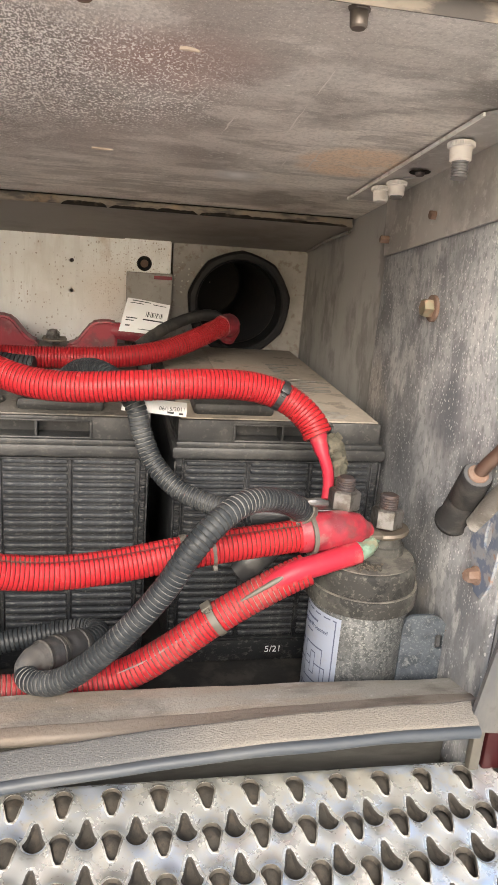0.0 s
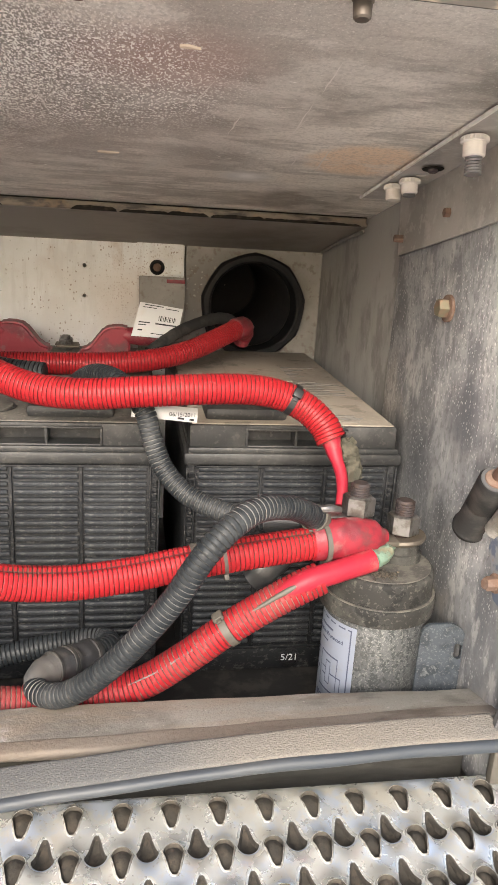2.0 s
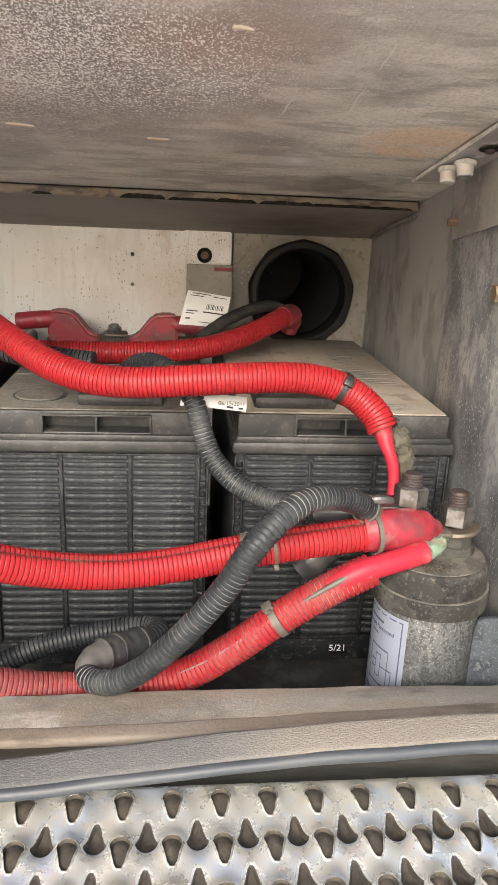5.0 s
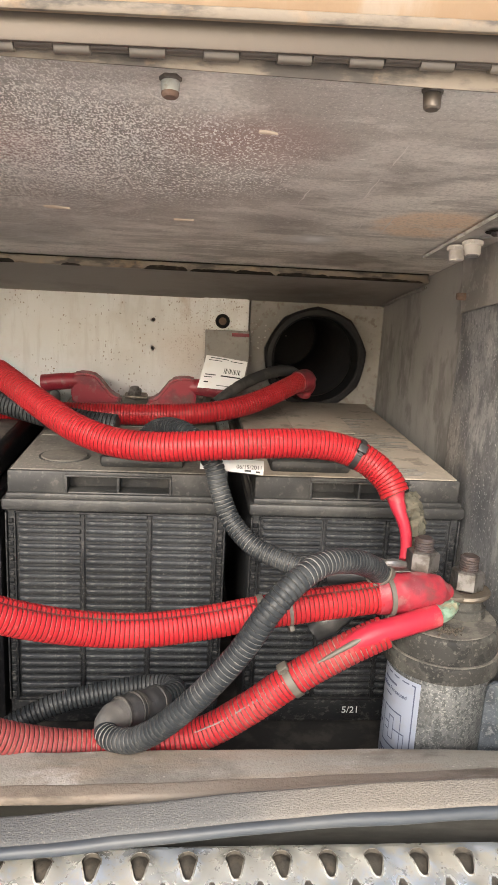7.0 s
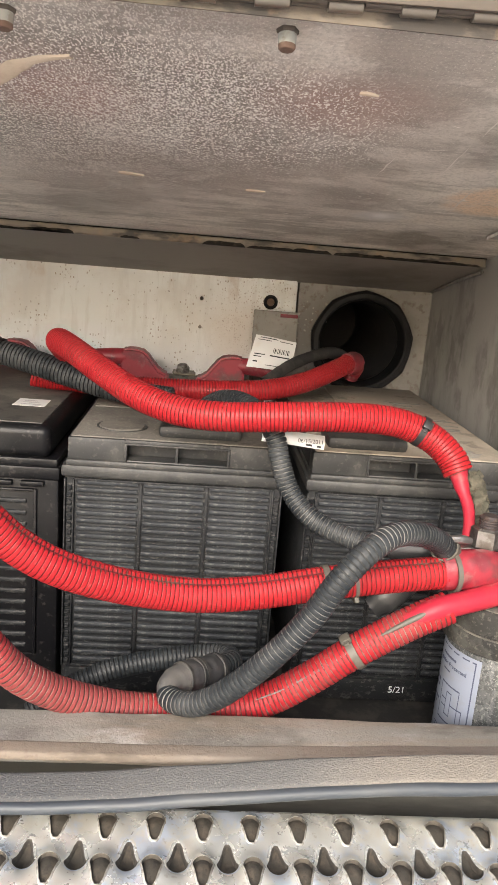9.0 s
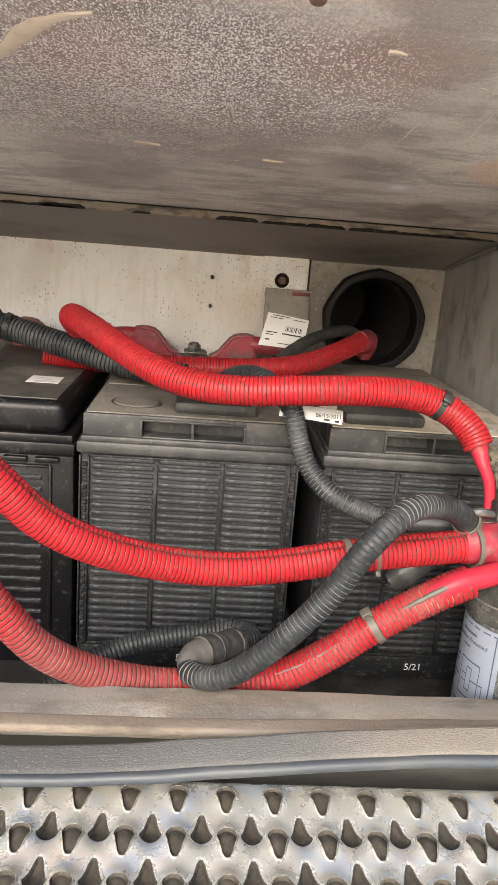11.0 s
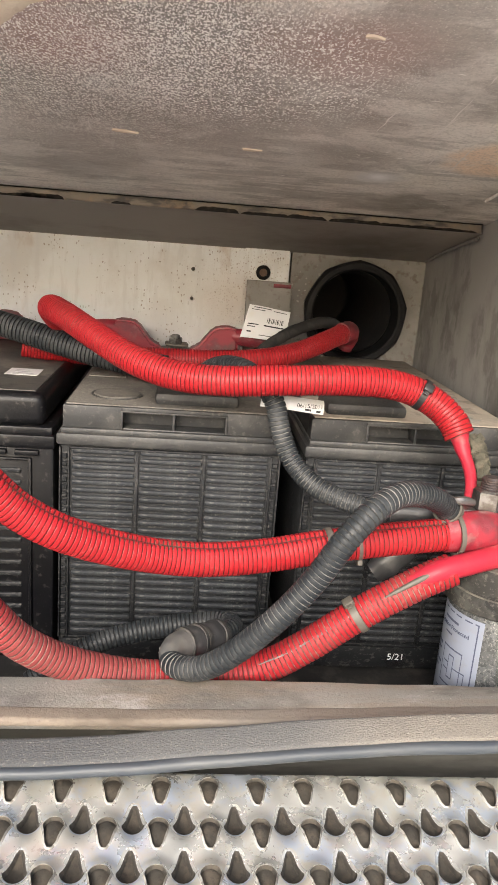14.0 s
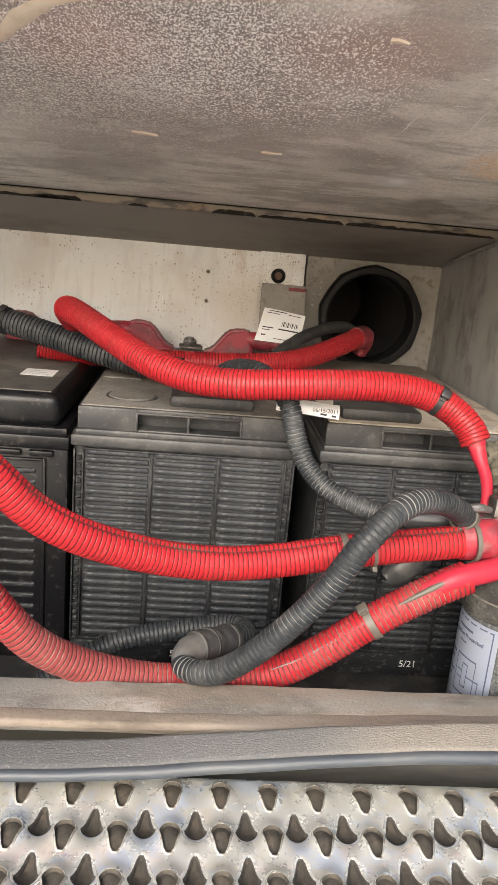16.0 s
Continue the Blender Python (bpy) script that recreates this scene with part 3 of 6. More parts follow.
def sweep(ctrl, radius, seg=20, pitch=0.0, depth=0.0, split=None, squash=None, step=None, fine=0.0, gap=0.23):
    """Tube along a curve. pitch and depth make it corrugated; split: the angle of the lengthwise slit. Returns vertices, faces, groove flags."""
    pts = curve_points(ctrl)
    run = [0.0]
    for a, b in zip(pts, pts[1:]):
        run.append(run[-1] + (b - a).length)
    total = run[-1]
    stations = []
    if pitch:
        for k in range(int(total / pitch)):
            lift, shift = 0.00013 * noise.noise(Vector((k * 0.73, total * 40, 1))), 0.05 * noise.noise(Vector((k * 0.61, total * 30, 7)))
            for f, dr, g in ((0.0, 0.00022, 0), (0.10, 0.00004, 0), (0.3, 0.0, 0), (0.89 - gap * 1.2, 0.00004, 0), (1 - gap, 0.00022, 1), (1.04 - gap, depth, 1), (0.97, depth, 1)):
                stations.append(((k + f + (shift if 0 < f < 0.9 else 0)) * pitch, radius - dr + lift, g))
    else:
        n = max(2, int(total / (step or 0.003)))
        stations = [(total * k / n, radius, 0) for k in range(n + 1)]
    frames, j = [], 0
    tangent0 = (pts[1] - pts[0]).normalized()
    up = Vector((0, 0, 1)) if abs(tangent0.z) < 0.9 else Vector((0, -1, 0))
    normal = (up - up.dot(tangent0) * tangent0).normalized()
    verts, faces, flags = [], [], []
    for s, r, g in stations:
        while j < len(run) - 2 and run[j + 1] < s:
            j += 1
        t = (s - run[j]) / max(1e-9, run[j + 1] - run[j])
        p = pts[j].lerp(pts[j + 1], t)
        tg = (pts[min(j + 2, len(pts) - 1)] - pts[max(j - 1, 0)]).normalized()
        normal = (normal - normal.dot(tg) * tg).normalized()
        bi = tg.cross(normal)
        wob = 1.0 + fine * noise.noise(p * 180)
        for i in range(seg):
            a = 2 * math.pi * i / seg
            rr = r * wob
            if split is not None:
                off = (i - int(split / 360 * seg)) % seg
                if off in (0, 1):
                    rr -= 0.0013
                elif off in (2, seg - 1):
                    rr += 0.0002 + 0.0009 * max(0.0, noise.noise(Vector((s * 900, off, 2))))
            verts.append(p + rr * (math.cos(a) * normal + math.sin(a) * bi))
    n = len(stations)
    for k in range(n - 1):
        for i in range(seg):
            faces.append((k * seg + i, k * seg + (i + 1) % seg, (k + 1) * seg + (i + 1) % seg, (k + 1) * seg + i))
            off = (i - int(split / 360 * seg)) % seg if split is not None else 9
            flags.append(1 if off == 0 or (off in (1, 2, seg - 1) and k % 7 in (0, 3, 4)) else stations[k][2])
    faces += [tuple(range(seg)), tuple(range((n - 1) * seg, n * seg))]
    flags += [0, 0]
    return verts, faces, flags


def hose(name, ctrl, radius, mats, parent, label="", seg=28, **k):
    verts, faces, flags = sweep(ctrl, radius, seg, **k)
    mesh = bpy.data.meshes.new(name)
    mesh.from_pydata([tuple(v) for v in verts], [], faces)
    for p, g in zip(mesh.polygons, flags):
        p.use_smooth = True
        p.material_index = g if len(mats) > 1 else 0
    if k.get("pitch"):
        for e in mesh.edges:
            e.use_edge_sharp = e.vertices[0] // seg == e.vertices[1] // seg
    return put(name, mesh, mats, parent, label)


def plate(outline, holes, thick, m):
    """A flat sheet with holes cut through it: outlines in its own x, y; thickness along -z; placed by m."""
    bm = bmesh.new()
    edges = []
    for loop in [outline] + holes:
        vs = [bm.verts.new((x, y, 0)) for x, y in loop]
        edges += [bm.edges.new((vs[i], vs[(i + 1) % len(vs)])) for i in range(len(vs))]
    bmesh.ops.triangle_fill(bm, edges=edges, use_beauty=True)
    if thick:
        ext = bmesh.ops.extrude_face_region(bm, geom=list(bm.faces))
        for v in ext["geom"]:
            if isinstance(v, bmesh.types.BMVert):
                v.co.z -= thick
    bmesh.ops.transform(bm, matrix=m, verts=bm.verts)
    return bm


def circle(cx, cy, r, n=40, turn=0.0):
    return [(cx + r * math.cos(2 * math.pi * i / n + turn), cy + r * math.sin(2 * math.pi * i / n + turn)) for i in range(n)]


def lettering(name, text, size, m, material, parent, label=""):
    cu = bpy.data.curves.new(name, "FONT")
    cu.body, cu.size, cu.extrude, cu.align_x, cu.align_y = text, size, 0.0001, "CENTER", "CENTER"
    tmp = bpy.data.objects.new("letters", cu)
    mesh = bpy.data.meshes.new_from_object(tmp)
    bpy.data.objects.remove(tmp)
    mesh.materials.clear()
    mesh.transform(m)
    mesh.name = name
    return put(name, mesh, [material], parent, label)


def structure(ob, label, category):
    return tagged(ob, label, category, kind="structure")


# ---- the box ----
SLOPE = -0.178
CZ = 0.42


def ceil_z(y):
    return CZ + SLOPE * (y + 0.09)


XR = 0.281
structure(part("floor", boxed(-0.52, XR, -0.15, 0.345, -0.012, -0.001, 0.001), M_RUBBER), "dark dusty sheet-metal floor of the battery box", "floor")
grd = bmesh.new()
bmesh.ops.create_grid(grd, x_segments=2, y_segments=2, size=600)
bmesh.ops.translate(grd, vec=(0, 0, -0.35), verts=grd.verts)
structure(part("ground", grd, M_GROUND), "dusty pale brown ground outside the vehicle", "ground")

# ceiling sheets, sloping down to the rear
ceil = boxed(-0.52, XR, -0.243, 0.175, 0, 0.003)
for v in ceil.verts:
    v.co.z += ceil_z(v.co.y)
ceiling = structure(part("ceiling", ceil, M_CEIL), "grimy speckled sheet-metal ceiling, scratched and stained, front corner shade painted in", "ceiling")
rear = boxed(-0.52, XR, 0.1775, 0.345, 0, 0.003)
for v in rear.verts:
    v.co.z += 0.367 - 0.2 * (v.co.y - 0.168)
structure(part("ceiling_rear", rear, M_DARKSHEET), "dull dusty rear ceiling sheet, its shade painted in as dark brown", "ceiling")
fl = bmesh.new()
box(fl, -0.52, XR - 0.004, 0.168, 0.177, 0.3655, 0.3728, 0.001)
structure(part("trim", fl, M_RUSTEDGE), "stained folded flange at the ceiling's rear edge", "trim")
structure(part("joint", boxed(-0.52, XR - 0.004, 0.1672, 0.1690, 0.3727, 0.3738, 0.0003), M_TARSHADE), "dark joint along the ceiling's rear edge", "trim")


def ragged_smear(x0, x1, z0, z1, seed):
    """A torn strip of sealant on the flange: its upper and lower edge wander."""
    bm = bmesh.new()
    n = max(8, int((x1 - x0) / 0.0012))
    cols = []
    for k in range(n + 1):
        u = k / n
        x = x0 + (x1 - x0) * u
        pinch = min(1.0, 8 * u, 8 * (1 - u)) ** 0.5
        lo = z0 - 0.0003
        hi = z1 - 0.0006 + 0.0010 * noise.noise(Vector((x * 70, seed, 5))) + 0.0005 * noise.noise(Vector((x * 300, seed, 9))) - (z1 - z0) * 0.8 * (1 - pinch)
        hi = max(hi, lo + 0.0003)
        cols.append([bm.verts.new((x, y, z)) for y, z in ((0.1674, lo), (0.1674, hi), (0.1686, hi), (0.1686, lo))])
    for a, b in zip(cols, cols[1:]):
        for i in range(4):
            bm.faces.new((a[i], b[i], b[(i + 1) % 4], a[(i + 1) % 4]))
    bm.faces.new(cols[0])
    bm.faces.new(cols[-1])
    return bm


for k, (x0, x1, z0, z1) in enumerate(((-0.195, -0.118, 0.3654, 0.3680), (-0.150, -0.112, 0.3655, 0.3697), (-0.07, -0.052, 0.3656, 0.3678), (0.006, 0.046, 0.3656, 0.3698), (0.048, 0.094, 0.3655, 0.3684),
                                      (0.090, 0.128, 0.3655, 0.3692), (0.130, 0.180, 0.3654, 0.3690), (0.176, 0.235, 0.3654, 0.3684), (0.225, 0.272, 0.3654, 0.3680))):
    structure(part("sealant_gap", ragged_smear(x0, x1, z0, z1, k * 3.7), M_TARSHADE), "torn black sealant along the ceiling flange", "trim")

# rear wall with the duct hole
HX, HZ = 0.2005, 0.268
flip = Matrix(((1, 0, 0, 0), (0, 0, -1, 0.339), (0, 1, 0, 0), (0, 0, 0, 1)))
structure(part("wall_back", plate([(0.1215, -0.01), (XR, -0.01), (XR, 0.36), (0.1215, 0.36)], [circle(HX, HZ, 0.052)], 0.004, flip), M_BACK2),
          "stained rear panel with a round duct hole", "wall")
structure(part("wall_back_panel", plate([(-0.52, -0.01), (0.1195, -0.01), (0.1195, 0.36), (-0.52, 0.36)],
               [circle(0.0075, 0.272, 0.0022, 12), circle(0.0075, 0.3055, 0.0024, 12)], 0.004, flip), M_BACK),
          "white rear panel spattered with brown specks", "wall")
patch = plate([(0.066, 0.245), (0.1175, 0.245), (0.1175, 0.336), (0.066, 0.336)], [circle(0.0885, 0.3075, 0.0058, 24)], 0.0015, Matrix.Translation((0, -0.0055, 0)) @ flip)
structure(part("cover_plate", patch, M_BACK), "pale cover plate screwed to the rear panel", "trim")
# unseen sheets added behind and above so no sky light leaks in
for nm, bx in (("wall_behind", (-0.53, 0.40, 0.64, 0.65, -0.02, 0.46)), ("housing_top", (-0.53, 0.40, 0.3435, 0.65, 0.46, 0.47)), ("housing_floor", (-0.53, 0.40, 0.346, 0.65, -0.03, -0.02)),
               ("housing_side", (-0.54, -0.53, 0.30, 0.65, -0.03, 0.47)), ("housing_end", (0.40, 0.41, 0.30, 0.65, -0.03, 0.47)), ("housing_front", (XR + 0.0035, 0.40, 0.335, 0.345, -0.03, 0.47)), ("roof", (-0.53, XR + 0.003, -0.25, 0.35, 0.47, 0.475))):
    structure(part(nm, boxed(*bx), M_DARKSHEET), "unseen dark sheet added round the box to block sky light", "wall")
gr = thing("grommet", (0.0885, 0.333, 0.3075), "black rubber grommet in the pale cover plate", "grommet")
part("ring", lathe(bmesh.new(), [(0, 0.0045), (0.0015, 0.0055), (0.003, 0.0068), (0.0015, 0.0082), (-0.001, 0.0085)], (0.0885, 0.3325, 0.3075), (0, -1, 0), 24, False), M_DUCT, gr)
part("core", lathe(bmesh.new(), [(-0.004, 0.005), (-0.003, 0.0048)], (0.0885, 0.333, 0.3075), (0, -1, 0), 16), M_RUST, gr)

duct = thing("duct", (HX, 0.34, HZ), "round black rubber duct with a faceted collar", "duct")
col = bmesh.new()
outer = circle(0, 0, 0.0645, 9, math.pi / 2)
rows = []
for dy, sc, rnd in ((0.0, 0.975, 0.5), (0.006, 0.975, 0.5), (0.010, 0.93, 0.7), (0.0105, 0.85, 1)):
    ring = []
    for i in range(72):
        a = math.pi / 2 + 2 * math.pi * i / 72
        k = (i / 8) % 1
        p, q = outer[int(i / 8) % 9], outer[(int(i / 8) + 1) % 9]
        fx, fz = p[0] + (q[0] - p[0]) * k, p[1] + (q[1] - p[1]) * k
        cx, cz = 0.0625 * math.cos(a), 0.0625 * math.sin(a)
        ring.append(col.verts.new((HX + sc * (fx * (1 - rnd) + cx * rnd), 0.334 - dy, HZ + sc * (fz * (1 - rnd) + cz * rnd))))
    rows.append(ring)
for r, dy in ((0.051, 0.009), (0.0495, 0.0), (0.0495, -0.02)):
    rows.append([col.verts.new((HX + r * math.cos(math.pi / 2 + 2 * math.pi * i / 72), 0.334 - dy, HZ + r * math.sin(math.pi / 2 + 2 * math.pi * i / 72))) for i in range(72)])
for a, b in zip(rows, rows[1:]):
    for i in range(72):
        col.faces.new((a[i], a[(i + 1) % 72], b[(i + 1) % 72], b[i]))
part("collar", col, M_DUCT, duct, smooth=25)
prof = []
for k in range(20):
    prof += [(0.02 + k * 0.012, 0.0490), (0.026 + k * 0.012, 0.0455)]
prof += [(0.27, 0.045), (0.271, 0.001)]
part("tube", lathe(bmesh.new(), prof, (HX, 0.334, HZ), (0, 1, 0), 40, False), M_DUCT, duct)

# right wall in overlapping plates
structure(part("wall_right", boxed(XR, XR + 0.003, -0.185, 0.345, -0.02, 0.46), M_REARWALL), "grey sheet-metal side wall, dull and dusty", "wall")
structure(part("wall_right_plate", boxed(XR - 0.005, XR - 0.0005, -0.186, 0.068, 0.03, 0.40, 0.0022), M_WALL), "grey side plate speckled with white spatter", "wall")
structure(part("wall_left", boxed(-0.524, -0.521, -0.25, 0.345, -0.02, 0.46), M_WALL), "grey sheet-metal side wall", "wall")
structure(hose("weld_bead", [(XR - 0.005, 0.172, 0.361), (XR - 0.006, 0.24, 0.350), (XR - 0.005, 0.325, 0.334)], 0.0016, [M_BACK2], None, fine=0.6, seg=8), "lumpy weld seam along the rear corner", "trim")

# angle bracket under the ceiling on the right wall
ang = thing("angle_bracket", (XR, 0.0, 0.40), "dusty aluminium angle bracket bolted under the ceiling edge", "bracket")
tilt_m = Matrix.Translation((0, -0.09, CZ)) @ Matrix.Rotation(math.atan(SLOPE), 4, "X")
flange = plate([(0.242, 0.17), (0.242, -0.055), (0.252, -0.07), (0.272, -0.135), (XR - 0.006, -0.135), (XR - 0.006, 0.17)], [circle(0.2585, 0.085, 0.0042, 16)], 0.0018, tilt_m @ Matrix.Translation((0, 0, -0.001)))
part("flange", flange, M_BRACKET, ang)
edge = plate([(0.2408, 0.171), (0.2408, -0.056), (0.2422, -0.056), (0.2422, 0.171)], [], 0.0020, tilt_m @ Matrix.Translation((0, 0, -0.0012)))
part("edge", edge, M_PALE_EDGE, ang, "pale bright bracket edge")
leg = boxed(XR - 0.0085, XR - 0.0055, -0.14, 0.163, -0.048, -0.002, 0.0008, m=tilt_m)
part("leg", leg, M_BRACKET, ang)


def cap_nut(x, y, r, h, stub):
    z = ceil_z(y) - 0.004
    t = thing("cap_nut", (x, y, z), "white plastic cap nut on a grey threaded screw", "nut", "cap nuts under the angle bracket")
    ax = Vector((0, SLOPE, -1)).normalized()
    bm = bmesh.new()
    lathe(bm, [(0, r * 1.12), (0.0015, r * 1.16), (0.003, r * 1.16), (0.0035, r), (h, r * 0.96), (h + 0.0008, r * 0.85)], (x, y, z), ax, 24)
    part("cap", bm, M_NUT, t)
    nu = bmesh.new()
    for i in range(24):
        a = 2 * math.pi * i / 24
        box(nu, -0.0004, 0.0004, -0.0004, 0.0004, 0.0006, 0.0030, m=Matrix.Translation((x, y, z)) @ ax.to_track_quat("Z", "Y").to_matrix().to_4x4() @ Matrix.Translation((r * 1.17 * math.cos(a), r * 1.17 * math.sin(a), 0)))
    part("knurl", nu, M_NUT, t)
    if stub:
        rings = []
        k = 0.0
        while k < stub:
            rings += [(h + k, r * 0.66), (h + k + 0.0008, r * 0.76)]
            k += 0.0016
        part("screw", lathe(bmesh.new(), rings, (x, y, z), ax, 18), M_SCREW, t)


cap_nut(0.2510, -0.102, 0.0066, 0.0105, 0.010)
cap_nut(0.2535, 0.002, 0.0060, 0.0095, 0.003)
cap_nut(0.2490, 0.022, 0.0058, 0.0100, 0.0)


def hex_bolt(name, at, axis, r, h, mat, label, washer=0.0, group=""):
    t = thing(name, at, label, "bolt", group)
    if washer:
        part("washer", lathe(bmesh.new(), [(-0.001, washer), (0.0012, washer), (0.0016, washer * 0.9)], at, axis, 20), M_RUST, t)
    part("head", lathe(bmesh.new(), [(0, r), (h * 0.8, r), (h, r * 0.82)], at, axis, 6), mat, t)
    return t


hex_bolt("hex_bolt", (XR - 0.006, -0.043, 0.315), (-1, 0, 0), 0.0068, 0.008, M_BRASS, "yellowed hex bolt in the side plate", 0.0095)
hex_bolt("hex_bolt", (XR - 0.0085, -0.030, 0.378), (-1, 0, 0), 0.0034, 0.004, M_RUST, "small rusty screw head in the side bracket", 0.0, "rusty bracket screws")
hex_bolt("hex_bolt", (XR - 0.0085, 0.055, 0.358), (-1, 0.1, 0), 0.0034, 0.007, M_RUST, "small rusty screw head in the side bracket", 0.0, "rusty bracket screws")

# a sunken screw between the cap nuts
SX, SY = 0.2570, -0.030
SZ = ceil_z(SY) - 0.0042
sunk = thing("sunken_screw", (SX, SY, SZ), "sunken screw in the angle bracket's flange, its dark hole a black disc", "screw")
# flat black disc stands in for the dark of the screw hole
part("recess", lathe(bmesh.new(), [(0, 0.0074), (0.0004, 0.0070), (0.0005, 0.0052)], (SX, SY, SZ), (0, SLOPE, -1), 24), M_TARSHADE, sunk)
part("screw_end", lathe(bmesh.new(), [(0, 0.0034), (0.0022, 0.0032), (0.0028, 0.0024)], (SX, SY, SZ), (0, SLOPE, -1), 14), M_STUD, sunk)

# bolts hanging from the ceiling by the hinge
for x, y, mat, lab in ((0.0385, -0.225, M_RUST, "rust-tipped bolt hanging from the ceiling sheet"), (0.141, -0.231, M_HINGE, "grey bolt hanging from the ceiling sheet"), (-0.071, -0.219, M_RUST, "rust-tipped bolt hanging from the ceiling sheet"), (-0.175, -0.215, M_STEEL, "grey bolt hanging from the ceiling sheet")):
    y -= 0.003
    z = ceil_z(y)
    t = thing("ceiling_bolt", (x, y, z), lab, "bolt", "bolts along the hinge")
    part("nut", lathe(bmesh.new(), [(-0.001, 0.0046), (0.0012, 0.0044), (0.0016, 0.0040)], (x, y, z), (0, SLOPE, -1), 6), M_HINGE, t)
    part("shank", lathe(bmesh.new(), [(0.0018, 0.0037), (0.0058, 0.0035), (0.0060, 0.0032)], (x, y, z), (0, SLOPE, -1), 14), M_PALEZINC if mat is M_RUST else mat, t)
    part("tip", lathe(bmesh.new(), [(0.0058, 0.0035), (0.0070, 0.0034), (0.0077, 0.0027)], (x, y, z), (0, SLOPE, -1), 14), mat, t, "rusty tip" if mat is M_RUST else "")

# piano hinge and open lid
HY, HZZ = -0.2465, 0.4472
hin = thing("piano_hinge", (0, HY, HZZ), "long dusty piano hinge along the box's front edge", "hinge")
part("leaf", boxed(-0.52, XR, HY - 0.0065, HY - 0.0040, HZZ - 0.0005, HZZ + 0.0125, 0.0006), M_HINGE, hin)
part("pin", lathe(bmesh.new(), [(0, 0.0016), (0.80, 0.0016)], (-0.52, HY, HZZ), (1, 0, 0), 10), M_HINGE, hin)
kn = lathe(bmesh.new(), [(0, 0.0024), (0.0002, 0.0027), (0.0128, 0.0027), (0.013, 0.0024)], (0, HY, HZZ), (1, 0, 0), 16)
first = part("knuckle", kn, M_KNUCKLE, hin)
rec = lathe(bmesh.new(), [(0, 0.0022), (0.0132, 0.0022)], (0.0134, HY - 0.0015, HZZ + 0.0010), (1, 0, 0), 12)
second = part("knuckle_recessed", rec, M_HINGE, hin)
for k in range(-19, 11):
    for ob in (first, second):
        if k == 0:
            ob.location.x = -0.0028
            continue
        c = ob.copy()
        scene.collection.objects.link(c)
        c.location.x = k * 0.0268 - 0.0028
lid = thing("box_lid", (0, HY - 0.012, HZZ + 0.018), "weathered tan metal lid swung open upward", "lid")
lidm = Matrix.Translation((0, HY - 0.0068, HZZ + 0.0085)) @ Matrix.Rotation(radians(8), 4, "X")
part("panel", boxed(-0.52, XR, -0.003, 0.0, 0.0, 0.38, 0.001, m=lidm), M_TAN, lid)
part("rim", boxed(-0.52, XR, -0.006, -0.003, 0.0, 0.004, 0.001, m=lidm), M_RUSTEDGE, lid)

for ob in (hin, lid):
    ob.rotation_euler.y = -0.027
    ob.location.z += 0.0010
structure(part("ceiling_lip", boxed(-0.52, XR, -0.2443, -0.2432, 0.4440, 0.4580, 0.0003), M_RUSTEDGE), "rusty lip along the ceiling's front edge", "trim")

# ---- sill rail, seal and step ----
def ribbon(name, profile, path, mats, parent, label="", close=True):
    """Carries a closed cross-section (y, z) along x; path(x) gives offsets dy, dz and a scale for z."""
    bm = bmesh.new()
    rings = []
    n = 90
    for k in range(n + 1):
        u = k / n
        x, dy, dz, sz, tw = path(u)
        ring = []
        for y, z in profile:
            yy, zz = y * math.cos(tw) - z * sz * math.sin(tw), y * math.sin(tw) + z * sz * math.cos(tw)
            w = 0.0006 * noise.noise(Vector((x * 26, y * 60, z * 60 + 3)))
            ring.append(bm.verts.new((x, yy + dy + w, zz + dz + w)))
        rings.append(ring)
    m = len(profile)
    for a, b in zip(rings, rings[1:]):
        for i in range(m):
            bm.faces.new((a[i], a[(i + 1) % m], b[(i + 1) % m], b[i]))
    bm.faces.new(rings[0])
    bm.faces.new(rings[-1])
    return part(name, bm, mats, parent, label, smooth=50)


def rounded(y0, y1, z0, z1, r, n=5):
    out = []
    for cy, cz, a0 in ((y1 - r, z1 - r, 0), (y0 + r, z1 - r, 90), (y0 + r, z0 + r, 180), (y1 - r, z0 + r, 270)):
        for k in range(n):
            a = radians(a0 + 90 * k / (n - 1))
            out.append((cy + r * math.cos(a), cz + r * math.sin(a)))
    return out


sill = thing("sill_rail", (0, -0.17, 0.05), "dust-caked metal sill rail with a rubber edging", "rail")
ribbon("rail", rounded(-0.171, -0.150, 0.064, 0.0835, 0.003), lambda u: (-0.52 + u * 0.793, 0, 0, 1, 0), M_SILL, sill)


def lip_path(u):
    x = -0.52 + u * 0.800
    v = min(1, max(0, (x - 0.02) / 0.24))
    rise = 0.0105 * v * v * (3 - 2 * v)
    return x, -0.1695, 0.0842 + rise / 2 + 0.0006 * math.sin(x * 17), 1, -rise / 0.04


ribbon("rail_lip", rounded(-0.0205, 0.0205, -0.0022, 0.0022, 0.002), lip_path, M_SILL, sill, "dust-caked top lip of the rail")
ribbon("rail_nose", rounded(-0.0212, -0.0085, -0.0030, 0.0028, 0.0024), lip_path, M_NOSE, sill, "tan dirt caked along the rail's front edge")
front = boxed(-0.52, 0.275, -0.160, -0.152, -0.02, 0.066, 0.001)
part("front_face", front, M_SILLFACE, sill, "grimy face below the rail, coloured dark for its shade")

seal = thing("door_seal", (0, -0.2, 0.08), "loose dusty rubber door seal sagging off the sill", "seal")


